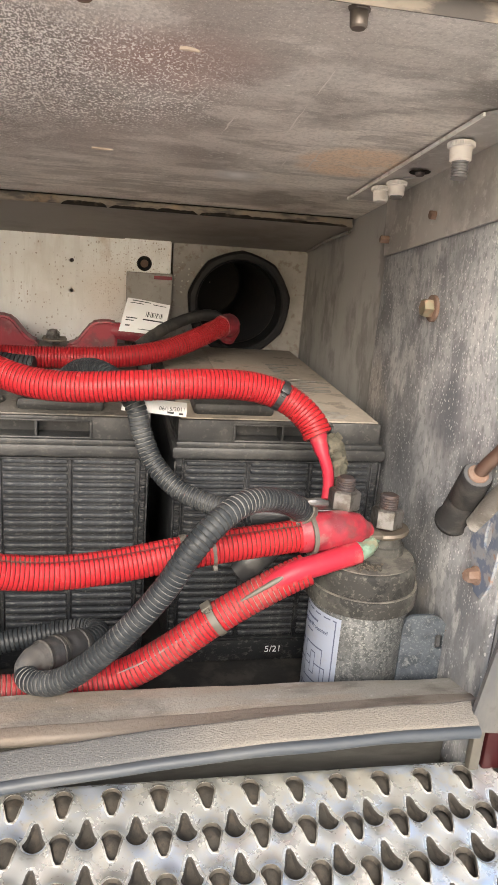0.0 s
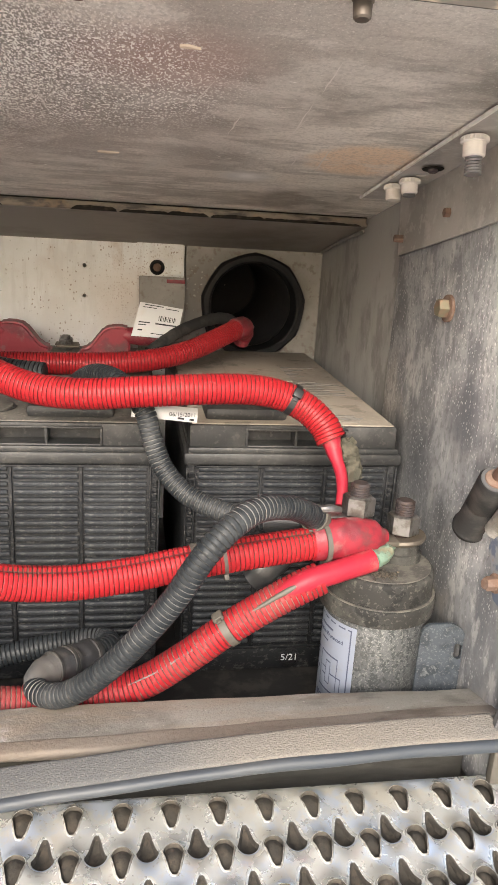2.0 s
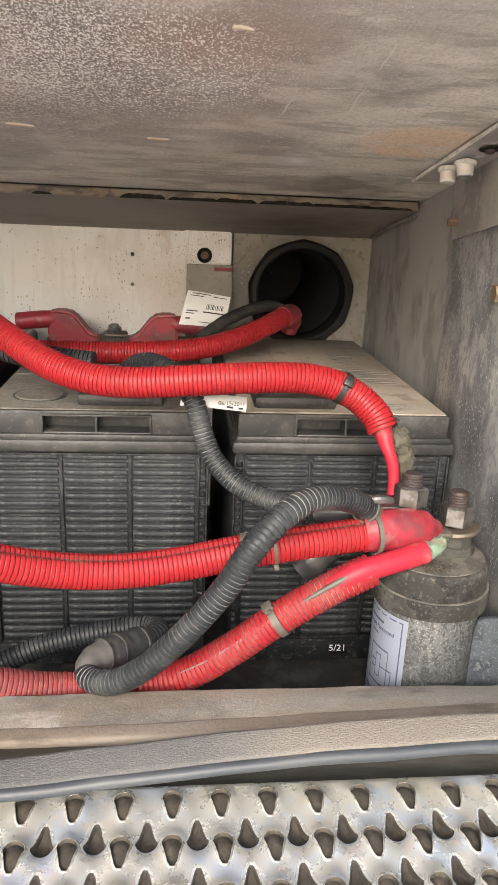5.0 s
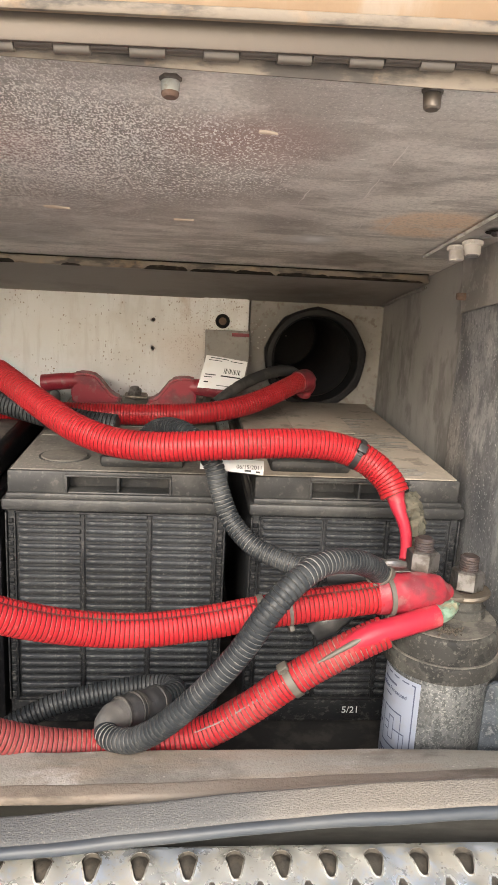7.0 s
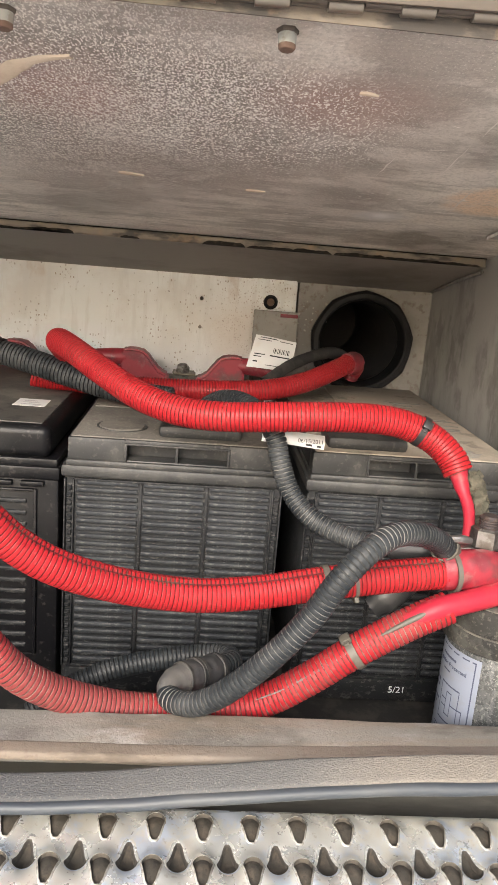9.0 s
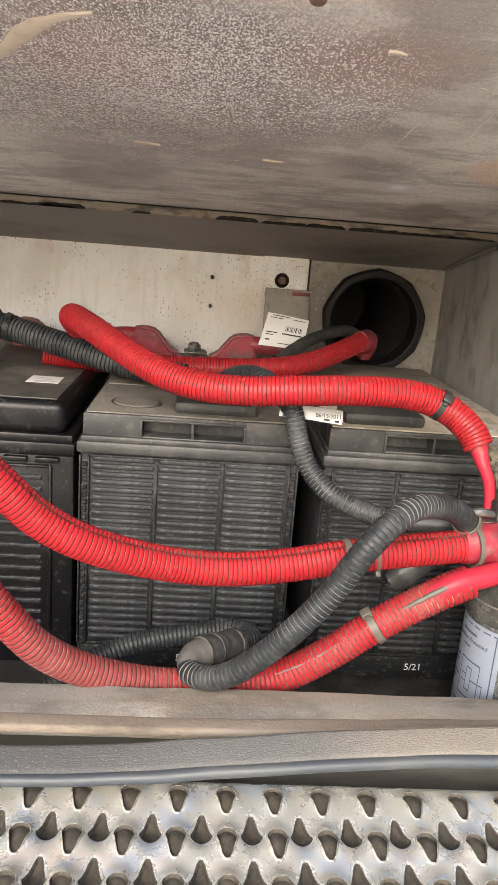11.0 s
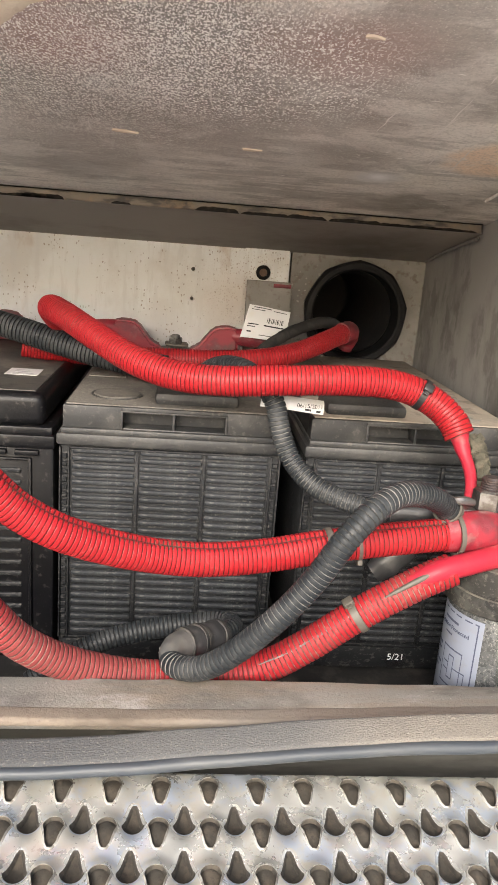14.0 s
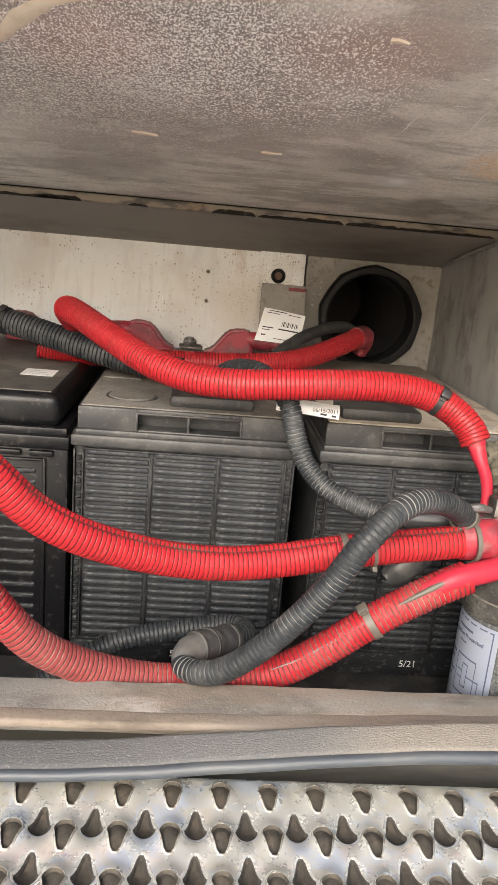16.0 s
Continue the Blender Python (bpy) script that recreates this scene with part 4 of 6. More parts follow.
def seal_path(u):
    x = -0.52 + u * 0.785
    v = min(1, max(0, (x + 0.10) / 0.34))
    v = v * v * (3 - 2 * v)
    return x, -0.2030 - 0.0030 * (1 - v), 0.0772 + 0.0210 * v + 0.0010 * math.sin(x * 21), 1.0, radians(20)


ribbon("strip", rounded(-0.0085, 0.0085, -0.0030, 0.0030, 0.0026), seal_path, M_SEAL, seal)
ribbon("bead", rounded(-0.0036, 0.0036, -0.0034, 0.0034, 0.0032), lambda u: (seal_path(u)[0], seal_path(u)[1] - 0.0090, seal_path(u)[2] - 0.0046, 1, 0), M_SEALBLUE, seal, "grey-blue rubber bead")

# the step tread: pressed teeth and teardrop holes
def drop(cx, cy, r, tip, sign, grow=0.0, n=22):
    """Teardrop round (cx, cy); tip is the reach of its point towards -y (sign 1) or +y (sign -1)."""
    out = []
    rr, tt = r + grow, tip + grow
    end = (0.36 if sign > 0 else 0.16) * r + grow * 0.8
    for i in range(n):
        a = 2 * math.pi * (i + 0.5) / n
        x, y = math.cos(a), math.sin(a)
        if y < 0 and abs(x) > 0.3:
            k = 1 - (abs(x) - 0.3) / 0.7
            px, py = math.copysign(rr + (end - rr) * k ** (1.0 if sign > 0 else 0.85), x), -tt * k
        elif y < 0:
            px, py = end * x / 0.3 * 0.85, -tt - 0.0003
        else:
            px, py = math.copysign(abs(x) ** 0.8, x) * rr, y ** 0.85 * rr * 0.82
        out.append((cx + px, cy + sign * py))
    return out


def gap_to(x, y, cx, cy, reach):
    """Distance from the body of a teardrop: a short line from its round end towards its point."""
    t = np.clip((y - cy) / reach, 0, 1)
    return np.hypot(x - cx, (y - cy - t * reach) * 0.9)


def sheet_lift(x, y):
    """Height of the pressed sheet: swollen round the raised holes, sunk round the others."""
    x, y = np.asarray(x, float), np.asarray(y, float)
    u = (x - TX0) / PX
    z = np.zeros_like(x)
    for r in range(-1, 2):
        row = np.round((TY0 - y) / PY) + r
        fade = np.where((row >= 0) & (row < TROWS), 1.0, 0.0)
        cx = TX0 + (np.floor(u) + 0.5) * PX
        z += 0.0046 * fade * np.exp(-(gap_to(x, y, cx, TY0 - 0.0008 - row * PY, -0.0015) / 0.0072) ** 2)
        cx = TX0 + np.round(u) * PX
        z -= 0.0036 * fade * np.exp(-(gap_to(x, y, cx, TY0 - 0.0262 - row * PY, 0.0025) / 0.0066) ** 2)
    return z


RAISED = (0.0, -0.0008, 0.0053, 0.0120, 1, ((0.0013, -0.0004), (0.0009, 0.0001), (0.0005, 0.0005), (0.0002, 0.0006), (0.0, 0.0004), (-0.0002, -0.0004), (-0.0003, -0.0034)))
PRESSED = (0.5, -0.0272, 0.0046, 0.0122, -1, ((0.0028, 0.00008), (0.0019, 0.0001), (0.0012, -0.0001), (0.0006, -0.0006), (0.0002, -0.0014), (0.0, -0.0024), (-0.0002, -0.0046)))


def inside(px, py, loop):
    """Even-odd test of many points against one loop."""
    hit = np.zeros(px.shape, bool)
    for (x0, y0), (x1, y1) in zip(loop, loop[1:] + loop[:1]):
        if y0 != y1:
            hit ^= ((y0 > py) != (y1 > py)) & (px < (x1 - x0) * (py - y0) / (y1 - y0) + x0)
    return hit


def step_sheet(columns, rows):
    """One formed sheet on a fine grid, open where the holes are; the rims close the cut edges."""
    nx, ny = int(columns * PX / 0.0007), int((rows * PY) / 0.0007)
    gx = np.linspace(TX0, TX0 + columns * PX, nx + 1)
    gy = np.linspace(TY0 + 0.0118, TY0 + 0.0080 - rows * PY, ny + 1)
    X, Y = np.meshgrid(gx, gy)
    roll = 0.004 * np.clip((Y - TY0 - 0.0093) / 0.0025, 0, 1) ** 2 * 0.5
    Z = TZ + sheet_lift(X, Y) - roll
    mx, my = (X[:-1, :-1] + X[1:, 1:]) / 2, (Y[:-1, :-1] + Y[1:, 1:]) / 2
    u = (mx - TX0) / PX
    cut = np.zeros(mx.shape, bool)
    for fx, dy, rad, tip, sign, profile in (RAISED, PRESSED):
        lx = (u - fx - 0.5 - np.round(u - fx - 0.5)) * PX
        row = np.round((TY0 + dy - sign * 0.004 - my) / PY)
        ly = my - (TY0 + dy - row * PY)
        cut |= inside(lx, ly, drop(0, 0, rad, tip, sign, 0.0006 if sign > 0 else 0.0016)) & (row >= 0) & (row < rows)
    idx = np.arange((nx + 1) * (ny + 1)).reshape(ny + 1, nx + 1)
    quads = np.stack([idx[:-1, :-1], idx[1:, :-1], idx[1:, 1:], idx[:-1, 1:]], -1)[~cut]
    mesh = bpy.data.meshes.new("sheet")
    mesh.from_pydata(np.stack([X, Y, Z], -1).reshape(-1, 3).tolist(), [], quads.tolist())
    mesh.polygons.foreach_set("use_smooth", [True] * len(mesh.polygons))
    return mesh


def hole_rim(kind, cx, cy):
    """The rolled edge of one hole, round (cx, cy), down to its inner wall."""
    fx, dy, rad, tip, sign, profile = kind
    bm = bmesh.new()
    prev = None
    for g, z in profile:
        loop = drop(0, 0, rad, tip, sign, g, 30)
        zs = sheet_lift([cx + x for x, y in loop], [cy + y for x, y in loop])
        ring = [bm.verts.new((x, y, float(h) + z)) for (x, y), h in zip(loop, zs)]
        if prev:
            for i in range(len(ring)):
                f = bm.faces.new((prev[i], prev[(i + 1) % len(ring)], ring[(i + 1) % len(ring)], ring[i]))
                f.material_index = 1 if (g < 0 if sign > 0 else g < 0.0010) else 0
        prev = ring
    return bm


TCOLS, TROWS = 27, 5
step = thing("step_tread", (0, -0.3, 0.048), "worn aluminium step tread with rows of teardrop holes", "step")
put("sheet", step_sheet(TCOLS, TROWS), [M_TREAD], step)
part("rear_edge", boxed(TX0, TX0 + TCOLS * PX, TY0 + 0.0114, TY0 + 0.0136, 0.028, 0.0462, 0.0008), M_TREAD, step)
for name, kind in (("raised_rim", RAISED), ("pressed_rim", PRESSED)):
    fx, dy = kind[0], kind[1]
    first_rim = None
    for r in range(TROWS):
        for k in range(TCOLS - (1 if fx else 0)):
            cx, cy = TX0 + (k + 0.5 + fx) * PX, TY0 + dy - r * PY
            if first_rim is None:
                first_rim = part(name, hole_rim(kind, TX0 + (4.5 + fx) * PX, TY0 + dy - 2 * PY), [M_RIMEDGE if kind is RAISED else M_TREAD, M_RIMSHADE], step, smooth=70)
                ob = first_rim
            else:
                ob = first_rim.copy()
                scene.collection.objects.link(ob)
            ob.location = (cx, cy, TZ)
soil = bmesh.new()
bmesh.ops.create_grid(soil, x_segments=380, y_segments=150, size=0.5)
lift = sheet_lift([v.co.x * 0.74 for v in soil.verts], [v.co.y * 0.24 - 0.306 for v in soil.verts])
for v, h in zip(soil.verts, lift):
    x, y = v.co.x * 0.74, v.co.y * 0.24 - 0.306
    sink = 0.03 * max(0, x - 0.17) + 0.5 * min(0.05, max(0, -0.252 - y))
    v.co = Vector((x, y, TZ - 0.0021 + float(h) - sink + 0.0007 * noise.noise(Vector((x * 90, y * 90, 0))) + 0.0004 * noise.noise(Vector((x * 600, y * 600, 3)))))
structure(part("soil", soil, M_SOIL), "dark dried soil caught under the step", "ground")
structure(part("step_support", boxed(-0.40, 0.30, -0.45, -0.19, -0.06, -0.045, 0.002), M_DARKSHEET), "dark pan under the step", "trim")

# front post at the right of the opening
post = thing("door_post", (0.29, -0.21, 0.05), "grey folded door post beside the opening", "post")
part("flange", plate([(0.262, 0.088), (0.282, 0.086), (0.300, 0.20), (0.300, 0.46), (0.287, 0.46), (0.2795, 0.20)], [], 0.003, Matrix(((1, 0, 0, 0), (0, 0, -1, -0.206), (0, 1, 0, 0), (0, 0, 0, 1)))), M_POST, post)
part("foot", boxed(0.2745, 0.2815, -0.1945, -0.1885, 0.0492, 0.084, 0.001), M_TIE, post)
part("red_panel", boxed(0.2835, 0.312, -0.1945, -0.1865, 0.0492, 0.084, 0.002), M_REDPAINT, post, "dusty red painted panel edge")

# ---- batteries ----
def pocket_lid(t, x0, x1, y0, y1, z0, z1, px0, px1, pz0, pz1, depth, mid):
    """Lid block whose front has two pockets side by side, built of its moulded pieces."""
    part("lid", boxed(x0, x1, y0 + depth, y1, z0, z1, 0.002), M_LIDSIDE, t)
    part("lid_shoulder", boxed(x0, px0, y0, y0 + depth + 0.002, z0, z1, 0.0015), M_LIDSIDE, t)
    part("lid_shoulder", boxed(px1, x1, y0, y0 + depth + 0.002, z0, z1, 0.0015), M_LIDSIDE, t)
    part("pocket_roof", boxed(px0 - 0.001, px1 + 0.001, y0, y0 + depth + 0.002, pz1, z1, 0.001), M_LIDSIDE, t)
    part("pocket_floor", boxed(px0 - 0.001, px1 + 0.001, y0, y0 + depth + 0.002, z0, pz0, 0.001), M_LIDSIDE, t)
    part("pocket_divider", boxed(mid - 0.0011, mid + 0.0011, y0 + 0.0005, y0 + depth + 0.001, pz0 - 0.001, pz1 + 0.001, 0.0005), M_LIDSIDE, t)
    rim = boxed(px0 - 0.0015, px1 + 0.0015, y0 - 0.0015, y0 + 0.004, pz1, pz1 + 0.0016, 0.0006)
    for a, c in ((px0 - 0.0015, px0 + 0.0005), (px1 - 0.0005, px1 + 0.0015)):
        box(rim, a, c, y0 - 0.0015, y0 + 0.004, pz0 - 0.001, pz1 + 0.001, 0.0006)
    part("pocket_rim", rim, M_LIDSIDE, t)


def battery(x, y=0.0, sticker=True):
    """A group-31 battery with a ribbed end, a pocketed lid and a vent disc."""
    t = thing("truck_battery", (x, y + 0.165, 0.0), "dusty black truck battery with ribbed end and pocketed lid", "battery", "batteries in the box")
    w = 0.0865
    case = part("case", boxed(x - w + 0.002, x + w - 0.002, y + 0.005, y + 0.328, 0.0, 0.1858, 0.003), M_CASE, t)
    fr = bmesh.new()
    for a, b in ((-w + 0.002, -w + 0.0035), (-w + 0.0085, -w + 0.0100), (w - 0.0100, w - 0.0085), (w - 0.0035, w - 0.002)):
        box(fr, x + a, x + b, y + 0.0025, y + 0.0065, 0.022, 0.1828, 0.0007)
    for z in (0.022, 0.1813):
        box(fr, x - w + 0.0100, x + w - 0.0100, y + 0.0028, y + 0.0065, z, z + 0.002, 0.0006)
    for cx in (-0.0256, 0.0256):
        box(fr, x + cx - 0.0011, x + cx + 0.0011, y + 0.0030, y + 0.0065, 0.024, 0.1813, 0.0006)
    part("frame", fr, M_CASE, t)
    lad = bmesh.new()
    for s in (-1, 1):
        for k in range(25):
            cx = x + s * (w - 0.0060)
            box(lad, cx - 0.0021, cx + 0.0021, y + 0.0036, y + 0.0065, 0.0245 + k * 0.0062, 0.0285 + k * 0.0062, 0.0007, segs=1)
    tagged(part("edge_cleat", lad, M_CASE, t), kind="stuff")
    rib = None
    for r in range(25):
        for c in (-1, 0, 1):
            if rib is None:
                bm = boxed(-0.0236, 0.0236, -0.0019, 0.0022, -0.00205, 0.00205, 0.0014, segs=3)
                rib = part("rib", bm, M_RIB, t)
                ob = rib
            else:
                ob = rib.copy()
                scene.collection.objects.link(ob)
            ob.matrix_basis = Matrix.Translation((x + c * 0.0512, y + 0.0050, 0.0285 + r * 0.00632))
    lip = bmesh.new()
    box(lip, x - w, x + w, y, y + 0.330, 0.1848, 0.1943, 0.0022)
    box(lip, x - w + 0.003, x + w - 0.003, y + 0.002, y + 0.328, 0.1933, 0.1983, 0.0015)
    part("lip", lip, M_LIDSIDE, t)
    pocket_lid(t, x - w + 0.004, x + w - 0.005, y + 0.005, y + 0.327, 0.1973, 0.2153, x - 0.038, x + 0.040, 0.1993, 0.2113, 0.016, x + 0.0005)
    top = bmesh.new()
    box(top, x - w + 0.006, x + w - 0.007, y + 0.0075, y + 0.325, 0.2143, 0.2164, 0.0009)
    part("lid_top", top, M_LID, t, "lid top under a coat of brown dust")
    part("vent_groove", lathe(bmesh.new(), [(0, 0.0188), (0.0011, 0.0188), (0.0012, 0.0204), (0, 0.0206)], (x - 0.046, y + 0.045, 0.2158), (0, 0, 1), 40, False), M_LIDSIDE, t)
    part("vent_disc", lathe(bmesh.new(), [(0, 0.0184), (0.0010, 0.0184), (0.0016, 0.0178), (0.0018, 0.004)], (x - 0.046, y + 0.045, 0.2161), (0, 0, 1), 40), M_LID, t)
    man = bmesh.new()
    box(man, x - 0.015, x + 0.050, y + 0.016, y + 0.060, 0.2153, 0.2258, 0.004)
    part("vent_cover", man, M_LIDSIDE, t)
    ridge = bmesh.new()
    box(ridge, x - 0.03, x + 0.03, y + 0.16, y + 0.30, 0.2153, 0.2174, 0.0006)
    box(ridge, x - 0.078, x - 0.045, y + 0.115, y + 0.155, 0.2158, 0.2174, 0.0006)
    part("ridge", ridge, M_LID, t)
    if sticker:
        st = part("date_sticker", lathe(bmesh.new(), [(0, 0.0092), (0.0006, 0.0092)], (x + 0.0085, y + 0.0028, 0.0125), (0, -1, 0), 32), M_INK, t, "round black date sticker")
        lettering("date", "5/21", 0.0085, Matrix.Translation((x + 0.0085, y + 0.0020, 0.0125)) @ Matrix.Rotation(radians(90), 4, "X"), M_INKWHITE, t, "white printed date")
        ft = part("foot", boxed(x - w + 0.006, x + w - 0.006, y + 0.0022, y + 0.006, 0.002, 0.0215, 0.0006), M_CASE, t)
    return t


bat = battery(-0.0020)
M_LIDTAN = surface("tan_dusted_lid", (0.33, 0.285, 0.235), 0.8, 0.0, [
    ("n", 12, 0.46, 0.60, (0.24, 0.21, 0.175), 0.8, ONE), ("n", 45, 0.55, 0.64, (0.11, 0.098, 0.085), 0.6, ONE),
    ("n", 240, 0.54, 0.66, (0.40, 0.35, 0.29), 0.4, ONE)], [(260, 0.3, ONE)])
bat_right = copy_thing(bat, Matrix.Translation((0.1865, 0.165, 0)))
for child in bat_right.children:
    if child.name.startswith("vent_cover"):
        child.location.x -= 0.055
    if child.name.startswith(("lid_top", "ridge")):
        child.data = child.data.copy()
        child.data.materials[0] = M_LIDTAN

for child in bat.children:
    if child.name.startswith("date"):
        child.location.x -= 0.004


def other_battery(x):
    """A black battery of another make, with a rounded lid and thin louvre ribs."""
    t = thing("black_battery", (x, 0.165, 0.0), "glossy black battery with a rounded dusty lid", "battery", "batteries in the box")
    w = 0.0865
    part("case", boxed(x - w + 0.002, x + w - 0.001, 0.006, 0.330, 0.0, 0.180, 0.003), M_BLACK, t)
    fr = bmesh.new()
    box(fr, x + w - 0.020, x + w - 0.0175, 0.003, 0.008, 0.03, 0.172, 0.0008)
    box(fr, x - w + 0.0175, x - w + 0.020, 0.003, 0.008, 0.03, 0.172, 0.0008)
    box(fr, x - w + 0.02, x + w - 0.02, 0.003, 0.008, 0.170, 0.172, 0.0008)
    box(fr, x - w + 0.02, x + w - 0.02, 0.003, 0.008, 0.03, 0.032, 0.0008)
    part("frame", fr, M_BLACK, t)
    bm = boxed(-0.0610, 0.0610, -0.0018, 0.0020, -0.0020, 0.0020, 0.0014, segs=3)
    rib = None
    for r in range(14):
        for c in (0,):
            if rib is None:
                rib = ob = part("rib", bm, M_CASE, t)
            else:
                ob = rib.copy()
                scene.collection.objects.link(ob)
            ob.matrix_basis = Matrix.Translation((x, 0.0062, 0.038 + r * 0.0095))
    lip = bmesh.new()
    box(lip, x - w, x + w, 0.002, 0.332, 0.1800, 0.1905, 0.0018)
    box(lip, x - w + 0.002, x + w - 0.002, 0.004, 0.330, 0.1895, 0.1965, 0.0015)
    part("lip", lip, M_BLACK, t)
    for k in range(6):
        part("lip_cleat", boxed(x + w - 0.030 - k * 0.024, x + w - 0.012 - k * 0.024, 0.0015, 0.0065, 0.1745, 0.1785, 0.0008), M_BLACK, t)
    lidb = boxed(x - w + 0.010, x + w - 0.008, 0.006, 0.328, 0.1955, 0.2215, 0.007, segs=4)
    part("lid", lidb, M_BLACK, t)
    part("lid_top", boxed(x - w + 0.018, x + w - 0.016, 0.014, 0.320, 0.2205, 0.2224, 0.0009), M_LIDDARK, t, "lid top filmed with brown dust")
    lab = part("sticker", boxed(x + 0.0335, x + 0.060, 0.070, 0.098, 0.2222, 0.2227), M_LABEL, t, "small white paper sticker")
    for k in range(3):
        part("print_line", boxed(x + 0.039, x + 0.056 - 0.003 * k, 0.075 + k * 0.007, 0.0766 + k * 0.007, 0.2226, 0.22285), M_INKGREY, t)
    return t


other_battery(-0.1760)


# ---- cables and conduits ----
def tapered(ctrl, radii, seg=20, flat=1.0, step=0.0015, lump=0.0):
    """A smooth closed body along a curve whose radius runs through the radii given."""
    pts = curve_points(ctrl, 0.0006)
    n = max(6, int(sum((b - a).length for a, b in zip(pts, pts[1:])) / step))
    bm = bmesh.new()
    rings = []
    tg = (pts[1] - pts[0]).normalized()
    up = Vector((0, 0, 1)) if abs(tg.z) < 0.9 else Vector((0, -1, 0))
    nm = (up - up.dot(tg) * tg).normalized()
    for k in range(n + 1):
        u = k / n
        j = min(len(pts) - 2, int(u * (len(pts) - 1)))
        tg = (pts[min(j + 2, len(pts) - 1)] - pts[max(j - 1, 0)]).normalized()
        nm = (nm - nm.dot(tg) * tg).normalized()
        bi = tg.cross(nm)
        f = u * (len(radii) - 1)
        a = min(len(radii) - 2, int(f))
        w = f - a
        w = w * w * (3 - 2 * w)
        r = radii[a] * (1 - w) + radii[a + 1] * w
        ring = []
        for i in range(seg):
            an = 2 * math.pi * i / seg
            rr = r * (1 + lump * noise.noise(Vector((math.cos(an) * 2, math.sin(an) * 2, u * 9)) + pts[0] * 50))
            ring.append(bm.verts.new(pts[j] + rr * (math.cos(an) * nm + flat * math.sin(an) * bi)))
        rings.append(ring)
    for a, b in zip(rings, rings[1:]):
        for i in range(seg):
            bm.faces.new((a[i], a[(i + 1) % seg], b[(i + 1) % seg], b[i]))
    bm.faces.new(rings[0])
    bm.faces.new(rings[-1])
    return bm


def tie_band(at, axis, r, width, head, mat, parent, name="cable_tie"):
    """A cable tie round a hose, with its square head turned to the direction given."""
    ax = Vector(axis).normalized()
    bm = bmesh.new()
    lathe(bm, [(-width / 2, r), (-width / 2, r + 0.0012), (width / 2, r + 0.0012), (width / 2, r)], at, ax, 32, False)
    hd = (Vector(head) - Vector(head).dot(ax) * ax).normalized()
    m = Matrix((ax, hd.cross(ax), hd)).transposed().to_4x4()
    m.translation = Vector(at) + hd * (r + 0.0018)
    box(bm, -width * 0.72, width * 0.72, -0.0032, 0.0032, -0.0016, 0.0022, 0.0007, m=m)
    box(bm, -width * 0.35, width * 0.35, -0.006, -0.002, 0.0, 0.0012, 0.0004, m=m)
    return part(name, bm, mat, parent)


RED = dict(pitch=0.0029, depth=0.0009, gap=0.16)

top = thing("battery_cable", (0.07, -0.05, 0.2206), "bright red corrugated cable conduit arching over the batteries", "cable")
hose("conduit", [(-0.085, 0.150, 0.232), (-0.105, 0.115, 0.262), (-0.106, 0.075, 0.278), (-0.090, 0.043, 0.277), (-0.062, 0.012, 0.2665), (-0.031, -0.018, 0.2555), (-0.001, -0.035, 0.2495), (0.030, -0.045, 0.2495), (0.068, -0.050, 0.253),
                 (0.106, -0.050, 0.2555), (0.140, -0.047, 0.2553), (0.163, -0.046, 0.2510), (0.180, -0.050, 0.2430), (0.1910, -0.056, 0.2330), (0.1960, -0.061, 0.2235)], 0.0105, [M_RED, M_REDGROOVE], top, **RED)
part("inner_cable", tapered([(0.1945, -0.060, 0.227), (0.1975, -0.066, 0.216), (0.2005, -0.075, 0.205), (0.2000, -0.083, 0.196), (0.1975, -0.090, 0.187)], [0.0075, 0.0055, 0.0042, 0.0040, 0.0038, 0.0036]), M_PINK, top, "smooth red cable")
tie_band((0.1695, -0.0468, 0.2490), (0.017, -0.003, -0.008), 0.0101, 0.0045, (0.1, -0.8, 0.5), M_TIEBLACK, top)
random.seed(7)
tape = bmesh.new()
for k in range(9):
    a = Vector((0.2085 + 0.002 * random.uniform(-1, 1), -0.062 - k * 0.0022, 0.2215 - k * 0.0033))
    w = 0.0055 + 0.0015 * random.random()
    box(tape, -w, w, -0.0007, 0.0007, -0.0035, 0.0035, 0.0005, m=Matrix.Translation(a) @ Euler((random.uniform(-0.6, 0.6), random.uniform(-0.9, 0.9), random.uniform(-0.8, 0.8))).to_matrix().to_4x4())
part("tape_wrap", tape, M_TAPE, top, "frayed olive cloth tape")
part("tape_core", tapered([(0.2045, -0.058, 0.224), (0.2100, -0.068, 0.211), (0.2080, -0.082, 0.199)], [0.0045, 0.006, 0.0052, 0.004], lump=0.5), M_TAPE, top)

mid = thing("battery_cable", (0.06, -0.13, 0.15), "bright red corrugated cable conduit with a red end boot", "cable")
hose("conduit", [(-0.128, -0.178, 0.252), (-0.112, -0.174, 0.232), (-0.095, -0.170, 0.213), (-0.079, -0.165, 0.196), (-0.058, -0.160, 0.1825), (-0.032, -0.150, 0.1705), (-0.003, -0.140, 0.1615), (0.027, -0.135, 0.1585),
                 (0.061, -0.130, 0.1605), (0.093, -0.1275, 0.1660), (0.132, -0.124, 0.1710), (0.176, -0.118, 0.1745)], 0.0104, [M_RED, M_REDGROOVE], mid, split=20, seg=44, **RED)
